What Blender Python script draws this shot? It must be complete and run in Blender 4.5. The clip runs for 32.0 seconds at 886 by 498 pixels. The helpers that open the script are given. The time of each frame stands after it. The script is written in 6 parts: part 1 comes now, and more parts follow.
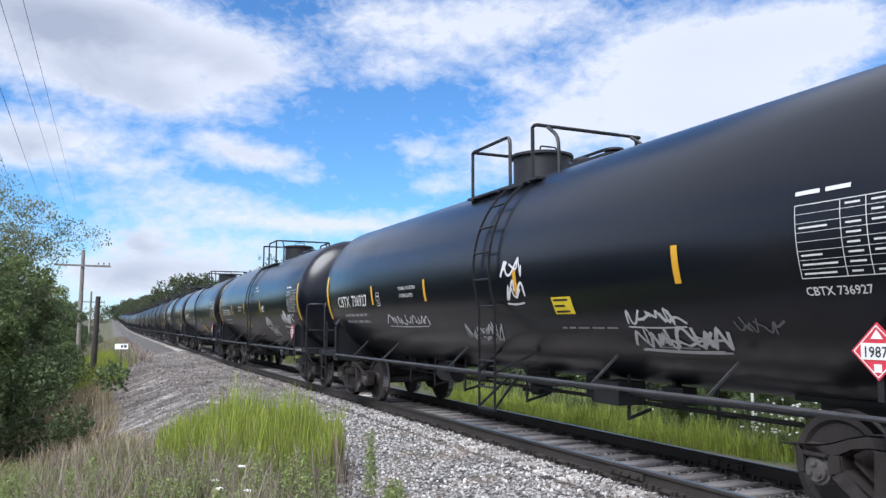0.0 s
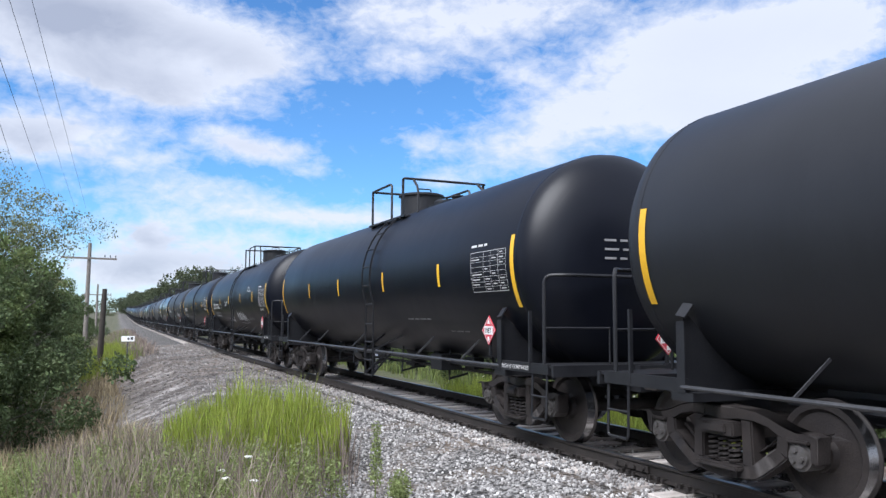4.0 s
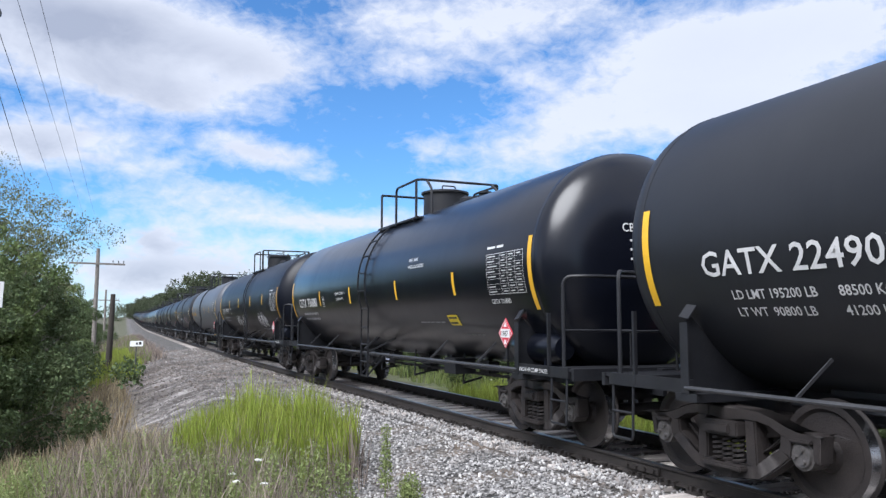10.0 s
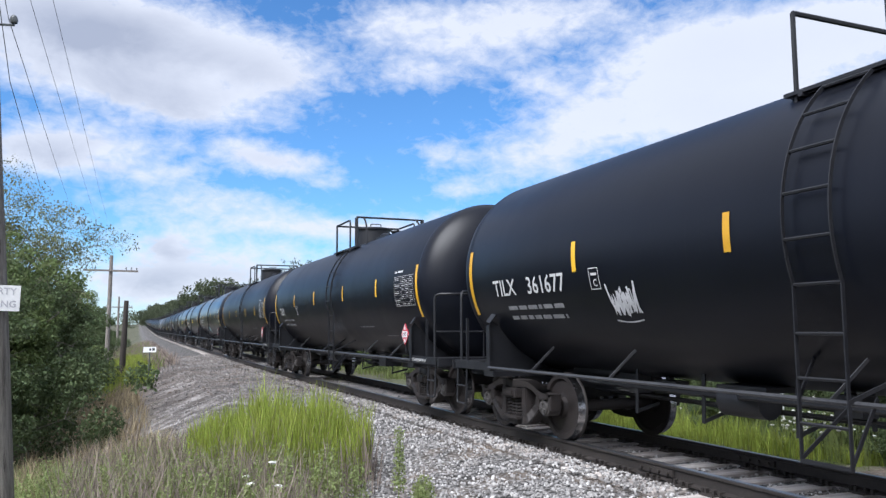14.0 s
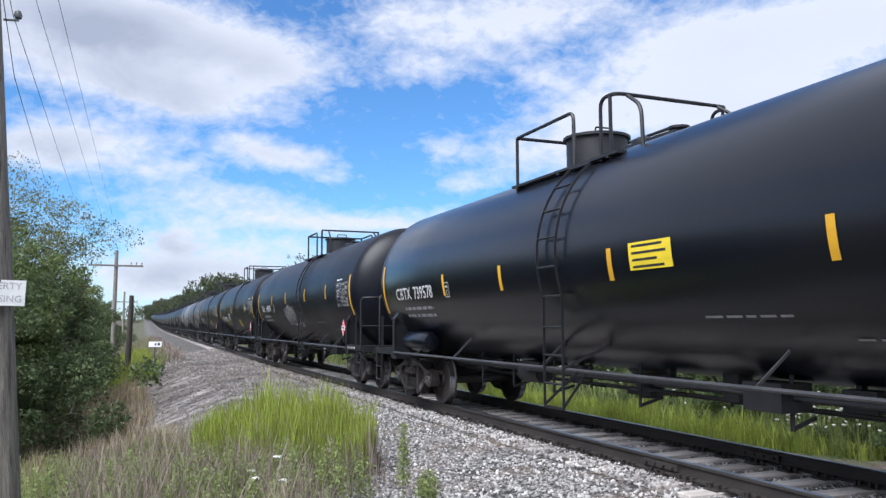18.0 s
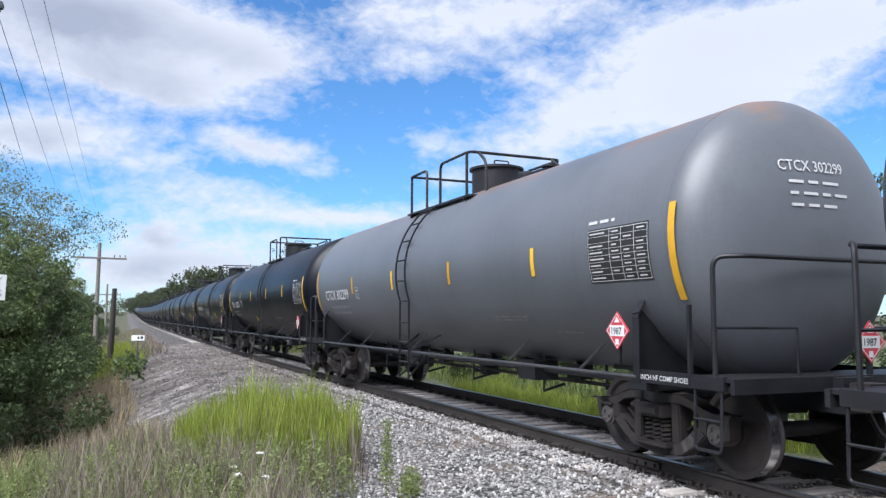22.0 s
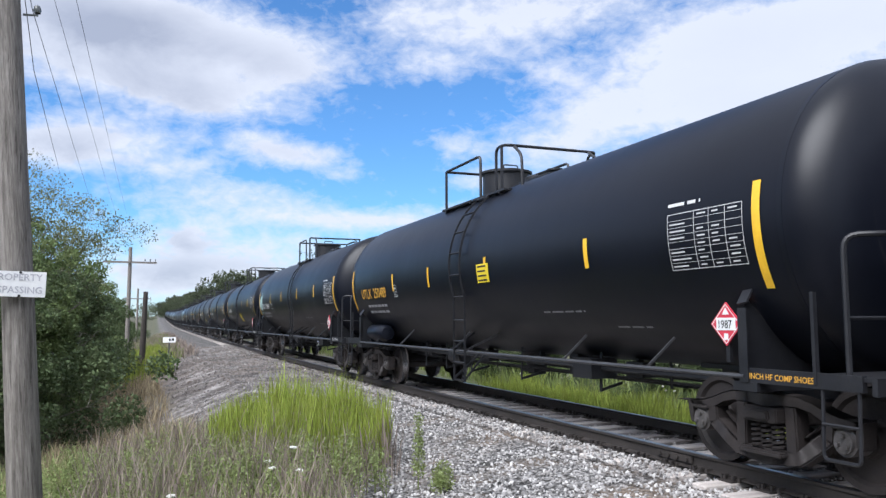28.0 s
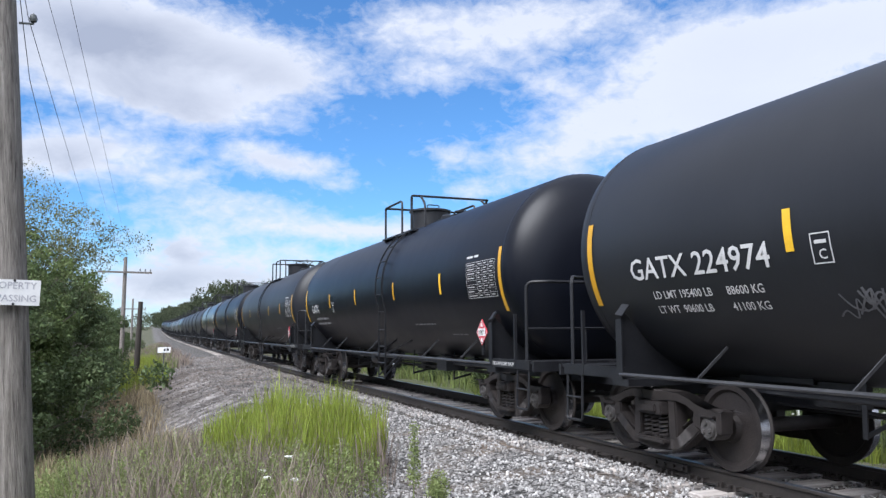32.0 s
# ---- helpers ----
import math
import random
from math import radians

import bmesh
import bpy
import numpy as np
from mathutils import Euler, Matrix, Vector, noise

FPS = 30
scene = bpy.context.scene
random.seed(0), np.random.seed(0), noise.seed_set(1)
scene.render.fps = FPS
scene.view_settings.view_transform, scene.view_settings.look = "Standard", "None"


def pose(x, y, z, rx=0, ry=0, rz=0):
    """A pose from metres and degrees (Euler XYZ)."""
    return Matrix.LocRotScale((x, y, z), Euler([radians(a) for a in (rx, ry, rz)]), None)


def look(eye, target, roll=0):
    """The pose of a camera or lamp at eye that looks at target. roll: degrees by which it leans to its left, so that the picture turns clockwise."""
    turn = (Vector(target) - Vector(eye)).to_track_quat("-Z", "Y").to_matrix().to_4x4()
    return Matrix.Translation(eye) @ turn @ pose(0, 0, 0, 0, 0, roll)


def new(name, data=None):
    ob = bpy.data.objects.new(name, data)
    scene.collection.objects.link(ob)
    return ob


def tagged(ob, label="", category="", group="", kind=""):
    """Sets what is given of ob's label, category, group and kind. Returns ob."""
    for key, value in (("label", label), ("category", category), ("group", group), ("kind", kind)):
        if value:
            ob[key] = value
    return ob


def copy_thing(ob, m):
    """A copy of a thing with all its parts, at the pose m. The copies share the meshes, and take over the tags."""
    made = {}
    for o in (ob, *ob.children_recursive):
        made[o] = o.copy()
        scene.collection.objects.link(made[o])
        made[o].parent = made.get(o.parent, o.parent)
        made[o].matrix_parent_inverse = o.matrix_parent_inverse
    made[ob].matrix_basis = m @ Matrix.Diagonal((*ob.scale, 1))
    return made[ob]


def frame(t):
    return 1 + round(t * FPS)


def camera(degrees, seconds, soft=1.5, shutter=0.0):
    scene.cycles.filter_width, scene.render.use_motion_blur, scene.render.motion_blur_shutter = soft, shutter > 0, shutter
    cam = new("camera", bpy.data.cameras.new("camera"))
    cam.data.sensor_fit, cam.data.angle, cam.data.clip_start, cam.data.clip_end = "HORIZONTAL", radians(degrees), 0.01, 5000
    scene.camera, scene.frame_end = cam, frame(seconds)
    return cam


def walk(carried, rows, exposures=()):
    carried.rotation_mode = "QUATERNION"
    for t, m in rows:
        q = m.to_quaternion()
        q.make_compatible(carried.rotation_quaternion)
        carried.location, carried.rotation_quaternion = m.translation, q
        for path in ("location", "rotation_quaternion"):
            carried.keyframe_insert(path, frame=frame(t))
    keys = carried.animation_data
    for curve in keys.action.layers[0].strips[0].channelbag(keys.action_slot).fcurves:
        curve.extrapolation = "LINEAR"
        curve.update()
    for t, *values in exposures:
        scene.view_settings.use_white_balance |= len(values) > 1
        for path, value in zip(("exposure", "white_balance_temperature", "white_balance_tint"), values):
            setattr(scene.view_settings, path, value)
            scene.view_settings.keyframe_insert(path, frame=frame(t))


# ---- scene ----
TRACK_X = 6.65      # centre line of the track, which runs along +y
SPEED = 19.35       # metres a second, towards the camera
cam = camera(59.27, 32.0, 1.4)

PATH = [
    (0.0, 0.039, 0.000, 1.627, 95.615, -0.123, -24.496),
    (0.5, 0.040, 0.000, 1.621, 95.530, -0.075, -24.432),
    (1.0, 0.041, 0.000, 1.614, 95.460, -0.034, -24.368),
    (1.5, 0.038, 0.001, 1.611, 95.436, -0.124, -24.271),
    (2.0, 0.035, 0.002, 1.609, 95.409, -0.222, -24.270),
    (2.5, 0.032, 0.001, 1.598, 95.346, -0.215, -24.276),
    (3.0, 0.030, 0.000, 1.588, 95.260, -0.251, -24.209),
    (3.5, 0.032, 0.001, 1.595, 95.196, -0.254, -24.116),
    (5.5, 0.042, 0.007, 1.623, 95.109, -0.319, -24.145),
    (6.0, 0.044, 0.009, 1.630, 95.122, -0.277, -24.101),
    (6.5, 0.042, 0.009, 1.621, 95.202, -0.177, -24.043),
    (7.0, 0.040, 0.009, 1.612, 95.332, -0.079, -23.987),
    (7.5, 0.034, 0.011, 1.603, 95.495, -0.071, -23.936),
    (8.0, 0.029, 0.012, 1.594, 95.587, -0.065, -23.834),
    (8.5, 0.024, 0.012, 1.589, 95.627, -0.043, -23.784),
    (9.0, 0.020, 0.012, 1.584, 95.572, -0.043, -23.740),
    (9.5, 0.015, 0.011, 1.585, 95.464, -0.036, -23.670),
    (10.0, 0.011, 0.010, 1.586, 95.454, -0.046, -23.608),
    (10.5, 0.008, 0.007, 1.586, 95.525, 0.017, -23.563),
    (11.0, 0.004, 0.004, 1.586, 95.740, 0.062, -23.496),
    (11.5, 0.002, 0.003, 1.583, 95.949, 0.101, -23.395),
    (12.0, 0.001, 0.001, 1.580, 96.057, 0.126, -23.270),
    (12.5, -0.003, 0.001, 1.576, 96.051, 0.131, -23.166),
    (13.0, -0.006, 0.001, 1.571, 95.995, 0.145, -23.072),
    (13.5, -0.008, 0.000, 1.560, 95.943, 0.158, -22.936),
    (14.0, -0.009, -0.001, 1.549, 95.862, 0.217, -22.781),
    (14.5, -0.009, -0.000, 1.549, 95.780, 0.256, -22.705),
    (16.5, -0.009, -0.000, 1.547, 95.869, 0.368, -22.206),
    (17.0, -0.009, 0.000, 1.547, 95.876, 0.349, -22.104),
    (17.5, -0.006, 0.000, 1.548, 95.735, 0.305, -22.200),
    (18.0, -0.003, 0.001, 1.549, 95.477, 0.230, -22.446),
    (18.5, 0.001, 0.000, 1.550, 95.284, 0.078, -22.739),
    (19.0, 0.006, -0.000, 1.551, 95.120, -0.026, -22.967),
    (19.5, 0.006, 0.002, 1.555, 94.980, -0.099, -23.142),
    (20.0, 0.006, 0.004, 1.558, 94.960, -0.146, -23.252),
    (20.5, 0.005, 0.005, 1.565, 94.995, -0.185, -23.329),
    (21.0, 0.005, 0.006, 1.572, 95.061, -0.255, -23.395),
    (21.5, 0.004, 0.004, 1.573, 95.082, -0.276, -23.458),
    (22.0, 0.003, 0.002, 1.573, 95.117, -0.193, -23.538),
    (22.5, -0.001, 0.002, 1.564, 95.219, -0.104, -23.585),
    (23.0, -0.005, 0.002, 1.555, 95.272, 0.044, -23.452),
    (23.5, -0.006, 0.000, 1.540, 95.389, 0.110, -23.254),
    (24.0, -0.008, -0.002, 1.524, 95.597, 0.191, -23.046),
    (24.5, -0.009, -0.002, 1.515, 95.760, 0.299, -22.769),
    (25.0, -0.010, -0.003, 1.506, 95.861, 0.398, -22.334),
    (25.5, -0.017, -0.005, 1.504, 95.955, 0.402, -21.864),
    (27.5, -0.043, -0.014, 1.494, 95.404, 0.318, -21.438),
    (28.0, -0.050, -0.016, 1.492, 95.255, 0.256, -21.613),
    (28.5, -0.053, -0.015, 1.485, 95.274, 0.425, -21.749),
    (29.0, -0.057, -0.013, 1.479, 95.456, 0.496, -21.855),
    (29.5, -0.058, -0.013, 1.474, 95.592, 0.489, -21.909),
    (30.0, -0.058, -0.014, 1.469, 95.718, 0.486, -21.923),
    (30.5, -0.054, -0.015, 1.467, 95.834, 0.387, -21.882),
    (31.0, -0.050, -0.016, 1.464, 95.926, 0.325, -21.855),
    (31.5, -0.049, -0.015, 1.468, 96.011, 0.279, -21.877),
    (32.0, -0.048, -0.013, 1.473, 96.003, 0.284, -21.922),
]
walk(cam, [(t, pose(*p)) for t, *p in PATH], [(0.0, 0.54, 5960, 12), (32.0, 0.54, 5960, 12)])

# ---- world, sun, exposure ----
SUN_EL, SUN_AZ = radians(52), radians(-122)     # azimuth from +y towards +x
SKY_STRENGTH, CLOUD_STRENGTH = 0.105, 0.68


class Net:
    """Short spelling for shader nodes."""

    def __init__(self, tree, fresh=True):
        self.t = tree
        if fresh:
            tree.nodes.clear()

    def add(self, kind):
        return self.t.nodes.new(kind)

    def put(self, sock, v):
        if isinstance(v, bpy.types.NodeSocket):
            self.t.links.new(v, sock)
        else:
            sock.default_value = v

    def math(self, op, a, b=0.0, c=0.0, clamp=False):
        n = self.add("ShaderNodeMath")
        n.operation, n.use_clamp = op, clamp
        for s, v in zip(n.inputs, (a, b, c)):
            self.put(s, v)
        return n.outputs[0]

    def mix(self, fac, a, b, blend="MIX"):
        n = self.add("ShaderNodeMix")
        n.data_type, n.blend_type = "RGBA", blend
        self.put(n.inputs["Factor"], fac)
        self.put(n.inputs[6], a)
        self.put(n.inputs[7], b)
        return n.outputs[2]

    def ramp(self, fac, stops):
        n = self.add("ShaderNodeValToRGB")
        e = n.color_ramp.elements
        while len(e) < len(stops):
            e.new(0.5)
        for el, (p, c) in zip(e, stops):
            el.position = p
            el.color = c if len(c) == 4 else (*c, 1)
        self.put(n.inputs[0], fac)
        return n.outputs[0]

    def noise(self, vec, scale, detail=4, rough=0.55, dist=0.0):
        n = self.add("ShaderNodeTexNoise")
        if vec is not None:
            self.put(n.inputs["Vector"], vec)
        n.inputs["Scale"].default_value = scale
        n.inputs["Detail"].default_value = detail
        n.inputs["Roughness"].default_value = rough
        n.inputs["Distortion"].default_value = dist
        return n.outputs["Fac"]

    def stretch(self, vec, sx, sy, sz):
        n = self.add("ShaderNodeMapping")
        self.put(n.inputs["Vector"], vec)
        n.inputs["Scale"].default_value = (sx, sy, sz)
        return n.outputs[0]


def grey(v):
    return (v, v, v, 1)


# cloud banks: azimuth, elevation, half width, half height (degrees), weight
CLOUDS = [
    (1.6, 19.6, 9.2, 2.7, 1.2), (-4.4, 19.4, 6.7, 3.1, 1.1), (9.4, 18.5, 4.8, 1.5, 1.0), (2.4, 16.3, 7.4, 1.1, 0.8),
    (5.5, 15.1, 5.7, 1.1, 0.75), (-2.1, 12.3, 5.5, 1.7, 1.0), (-5.4, 11.4, 2.9, 1.4, 0.8), (11.1, 12.1, 3.6, 1.0, 0.9),
    (7.9, 12.7, 3.1, 0.9, 0.6), (14.0, 10.8, 2.0, 0.6, 0.5), (5.7, 8.9, 6.1, 1.0, 0.75), (11.6, 7.3, 8.8, 0.9, 0.8),
    (18.6, 7.4, 4.4, 0.6, 0.48), (3.2, 5.8, 2.2, 1.0, 1.0), (2.6, 10.6, 3.3, 0.8, 0.55), (5.8, 3.9, 6.4, 1.0, 0.9),
    (2.2, 2.9, 3.2, 1.2, 0.8), (9.3, 5.4, 5.1, 0.7, 0.5), (19.3, 21.7, 4.1, 2.1, 0.72), (25.7, 21.0, 5.3, 2.8, 0.84),
    (20.6, 18.2, 3.3, 1.0, 0.64), (30.4, 22.4, 4.5, 1.7, 0.72), (30.0, 17.7, 2.2, 1.1, 0.48), (22.5, 12.8, 2.2, 0.7, 0.64),
    (24.2, 10.2, 2.2, 0.9, 0.68), (20.6, 8.3, 3.3, 0.6, 0.4), (33.3, 15.2, 4.0, 2.5, 0.76), (29.1, 12.5, 4.8, 2.0, 0.76),
    (39.4, 17.6, 5.5, 3.1, 0.84), (43.4, 19.8, 6.3, 2.3, 0.96), (48.8, 18.0, 5.5, 2.2, 0.92), (40.5, 14.0, 6.5, 2.1, 0.72),
    (45.8, 15.1, 4.8, 2.3, 0.68), (51.7, 19.4, 4.4, 1.9, 0.88), (50.7, 14.5, 3.0, 1.3, 0.36), (35.1, 22.5, 2.2, 0.9, 0.48),
]


def make_world():
    world = bpy.data.worlds.new("summer_sky")
    world.use_nodes = True
    scene.world = world
    n = Net(world.node_tree)
    way = n.add("ShaderNodeTexCoord").outputs["Generated"]
    sep = n.add("ShaderNodeSeparateXYZ")
    n.put(sep.inputs[0], way)
    x, y, z = sep.outputs
    az = n.math("MULTIPLY", n.math("ARCTAN2", x, y), 57.2958)
    el = n.math("MULTIPLY", n.math("ARCSINE", z), 57.2958)
    flat = n.add("ShaderNodeCombineXYZ")
    n.put(flat.inputs[0], n.math("MULTIPLY", az, 0.1))
    n.put(flat.inputs[1], n.math("MULTIPLY", el, 0.17))
    p = flat.outputs[0]
    big = n.noise(p, 1.1, 9, 0.6, 0.25)
    fine = n.noise(p, 3.4, 7, 0.62, 0.5)
    wob = n.math("MULTIPLY", n.math("SUBTRACT", fine, 0.5), 5.0)
    wob2 = n.math("MULTIPLY", n.math("SUBTRACT", big, 0.5), 2.5)
    azw = n.math("ADD", az, wob)
    elw = n.math("ADD", el, wob2)
    total = None
    for a, e, ra, re, w in CLOUDS:
        da = n.math("POWER", n.math("MULTIPLY", n.math("SUBTRACT", azw, a), 1 / ra), 2.0)
        de = n.math("POWER", n.math("MULTIPLY", n.math("SUBTRACT", elw, e), 1 / re), 2.0)
        g = n.math("MULTIPLY", n.math("EXPONENT", n.math("MULTIPLY", n.math("ADD", da, de), -1.0)), w)
        total = g if total is None else n.math("ADD", total, g)
    # the rest of the sky: broken cloud of the same kind
    away = n.math("ADD", n.math("ABSOLUTE", n.math("SUBTRACT", az, 22.0)), n.math("MULTIPLY", n.math("MAXIMUM", n.math("SUBTRACT", el, 22.0), 0.0), 2.0))
    out = n.math("MULTIPLY", n.math("SUBTRACT", away, 36.0), 0.06, clamp=True)
    rest = n.noise(n.stretch(way, 1.0, 1.0, 2.0), 2.3, 9, 0.6, 0.2)
    rest = n.math("MULTIPLY", n.math("MULTIPLY", n.math("SUBTRACT", rest, 0.28), 5.0), out, clamp=True)
    low = n.math("MULTIPLY", n.math("MULTIPLY", n.math("SUBTRACT", 9.0, el), 0.12, clamp=True), 0.55)
    total = n.math("MAXIMUM", n.math("ADD", total, low), rest)
    ragged = n.math("MULTIPLY", n.math("SUBTRACT", n.noise(p, 6.5, 8, 0.62, 0.3), 0.5), 1.25)
    dens = n.math("ADD", total, ragged)
    mask = n.ramp(dens, [(0.16, grey(0)), (0.60, grey(0.50)), (1.0, grey(0.95))])
    # grey undersides where the bank is thick
    thick = n.math("MULTIPLY", n.math("SUBTRACT", n.math("ADD", total, n.math("MULTIPLY", n.math("SUBTRACT", big, 0.5), 2.2)), 0.7), 0.8, clamp=True)
    left = n.math("MULTIPLY", n.math("SUBTRACT", 16.0, az), 0.08, clamp=True)
    thick = n.math("MULTIPLY", thick, n.math("ADD", 0.10, n.math("MULTIPLY", left, 0.80)))
    cloud = n.mix(thick, (0.90, 0.92, 0.97, 1), (0.44, 0.475, 0.57, 1))
    sky = n.add("ShaderNodeTexSky")
    sky.sky_type, sky.sun_disc, sky.sun_elevation, sky.sun_rotation = "NISHITA", False, SUN_EL, SUN_AZ
    sky.air_density, sky.dust_density, sky.ozone_density = 1.0, 0.2, 3.0
    b1 = n.add("ShaderNodeBackground")
    n.put(b1.inputs[0], n.mix(1.0, sky.outputs[0], (0.60, 0.90, 1.12, 1), "MULTIPLY"))
    b1.inputs[1].default_value = SKY_STRENGTH
    b2 = n.add("ShaderNodeBackground")
    n.put(b2.inputs[0], cloud)
    b2.inputs[1].default_value = CLOUD_STRENGTH
    m = n.add("ShaderNodeMixShader")
    n.put(m.inputs[0], mask)
    n.put(m.inputs[1], b1.outputs[0])
    n.put(m.inputs[2], b2.outputs[0])
    o = n.add("ShaderNodeOutputWorld")
    n.put(o.inputs[0], m.outputs[0])


make_world()
sun = new("sun", bpy.data.lights.new("sun", "SUN"))
sun.data.energy, sun.data.angle, sun.data.color = 4.3, radians(44), (1.0, 0.97, 0.92)
sun.matrix_basis = look((math.sin(SUN_AZ) * math.cos(SUN_EL) * 50, math.cos(SUN_AZ) * math.cos(SUN_EL) * 50, math.sin(SUN_EL) * 50), (0, 0, 0))


# ---- materials ----
def material(name, colours, rough=0.7, metal=0.0, scale=3.0, fine=30.0, bump=0.2, bump_scale=40.0, spots=None, squash=(1, 1, 1),
             leaf=0.0, each=0.0, island=0.0, coat=0.0, rough_var=0.15, spec=0.5):
    """colours: dark to light, mixed by two scales of noise. spots: (colour, scale, share). each: change from object to object."""
    m = bpy.data.materials.new(name)
    m.use_nodes = True
    n = Net(m.node_tree)
    co = n.stretch(n.add("ShaderNodeTexCoord").outputs["Object"], *squash)
    a, b = n.noise(co, scale, 5, 0.6), n.noise(co, fine, 4, 0.65)
    f = n.math("ADD", n.math("MULTIPLY", a, 0.6), n.math("MULTIPLY", b, 0.4))
    k = len(colours) - 1
    col = n.ramp(f, [(0.3 + 0.4 * i / max(k, 1), c) for i, c in enumerate(colours)])
    if spots:
        c, s, share = spots
        sp = n.ramp(n.noise(co, s, 6, 0.65), [(1 - share - 0.06, grey(0)), (1 - share + 0.06, grey(1))])
        col = n.mix(sp, col, (*c, 1))
    if each or island:
        rnd = n.add("ShaderNodeObjectInfo").outputs["Random"] if each else n.add("ShaderNodeNewGeometry").outputs["Random Per Island"]
        h = n.add("ShaderNodeHueSaturation")
        n.put(h.inputs["Color"], col)
        w = each or island
        n.put(h.inputs["Value"], n.math("ADD", 1 - w, n.math("MULTIPLY", rnd, 2 * w)))
        n.put(h.inputs["Hue"], n.math("ADD", 0.5 - 0.03 * w, n.math("MULTIPLY", rnd, 0.06 * w)))
        col = h.outputs[0]
    s = n.add("ShaderNodeBsdfPrincipled")
    n.put(s.inputs["Base Color"], col)
    n.put(s.inputs["Roughness"], n.math("ADD", rough - rough_var / 2, n.math("MULTIPLY", a, rough_var)))
    s.inputs["Metallic"].default_value = metal
    s.inputs["Coat Weight"].default_value = coat
    s.inputs["Coat Roughness"].default_value = 0.12
    s.inputs["Specular IOR Level"].default_value = spec
    if bump:
        bp = n.add("ShaderNodeBump")
        bp.inputs["Strength"].default_value = bump
        bp.inputs["Distance"].default_value = 0.02
        n.put(bp.inputs["Height"], n.noise(co, bump_scale, 5, 0.6))
        n.put(s.inputs["Normal"], bp.outputs[0])
    out = s.outputs[0]
    if leaf:
        tr = n.add("ShaderNodeBsdfTranslucent")
        n.put(tr.inputs[0], col)
        mx = n.add("ShaderNodeMixShader")
        mx.inputs[0].default_value = leaf
        n.put(mx.inputs[1], out)
        n.put(mx.inputs[2], tr.outputs[0])
        out = mx.outputs[0]
    o = n.add("ShaderNodeOutputMaterial")
    n.put(o.inputs[0], out)
    return m


def paint(name, c, rough, coat=0.0, dirt=0.5, spec=0.5, rust=0.0):
    """Tank paint: streaks run down the shell, dust on it, faint patches."""
    m = bpy.data.materials.new(name)
    m.use_nodes = True
    n = Net(m.node_tree)
    co = n.add("ShaderNodeTexCoord").outputs["Object"]
    obj = n.add("ShaderNodeObjectInfo").outputs["Random"]
    sh = n.add("ShaderNodeVectorMath")
    sh.operation = "ADD"
    n.put(sh.inputs[0], co)
    cb = n.add("ShaderNodeCombineXYZ")
    n.put(cb.inputs[1], n.math("MULTIPLY", obj, 60.0))
    n.put(sh.inputs[1], cb.outputs[0])
    co = sh.outputs[0]
    streak = n.noise(n.stretch(co, 0.3, 5.0, 0.35), 2.2, 5, 0.65)
    cloud = n.noise(co, 0.8, 5, 0.6)
    grain = n.noise(co, 22.0, 4, 0.6)
    f = n.math("ADD", n.math("MULTIPLY", streak, 0.25), n.math("ADD", n.math("MULTIPLY", cloud, 0.55), n.math("MULTIPLY", grain, 0.2)))
    dust = tuple(0.9 * v + 0.008 for v in c)
    col = n.ramp(f, [(0.35, tuple(v * 0.8 for v in c)), (0.52, c), (0.72, tuple(v * (1 - dirt * 0.4) + d * dirt * 0.6 for v, d in zip(c, dust)))])
    drip = n.ramp(n.noise(n.stretch(co, 0.25, 9.0, 0.22), 3.0, 5, 0.6), [(0.66, grey(0)), (0.74, grey(0.35 * dirt))])
    col = n.mix(drip, col, (0.05, 0.048, 0.046, 1))
    if rust:
        # rust bleeding down from the seams on the crown
        sep = n.add("ShaderNodeSeparateXYZ")
        n.put(sep.inputs[0], co)
        up = n.math("MULTIPLY", n.math("SUBTRACT", n.math("ADD", sep.outputs[2], n.math("MULTIPLY", streak, 0.9)), 4.05), 3.0, clamp=True)
        col = n.mix(n.math("MULTIPLY", n.math("MULTIPLY", up, n.ramp(cloud, [(0.4, grey(0)), (0.56, grey(1))])), rust), col, (0.24, 0.115, 0.05, 1))
    s = n.add("ShaderNodeBsdfPrincipled")
    n.put(s.inputs["Base Color"], col)
    n.put(s.inputs["Roughness"], n.math("ADD", rough - 0.1, n.math("MULTIPLY", f, 0.2)))
    s.inputs["Coat Weight"].default_value = coat
    s.inputs["Coat Roughness"].default_value = 0.24
    s.inputs["Coat IOR"].default_value = 1.5
    s.inputs["Specular IOR Level"].default_value = spec
    b = n.add("ShaderNodeBump")
    b.inputs["Strength"].default_value = 0.25
    b.inputs["Distance"].default_value = 0.03
    n.put(b.inputs["Height"], n.math("ADD", n.noise(n.stretch(co, 1, 1, 0.6), 0.9, 2, 0.5), n.math("MULTIPLY", grain, 0.03)))
    n.put(s.inputs["Normal"], b.outputs[0])
    o = n.add("ShaderNodeOutputMaterial")
    n.put(o.inputs[0], s.outputs[0])
    return m


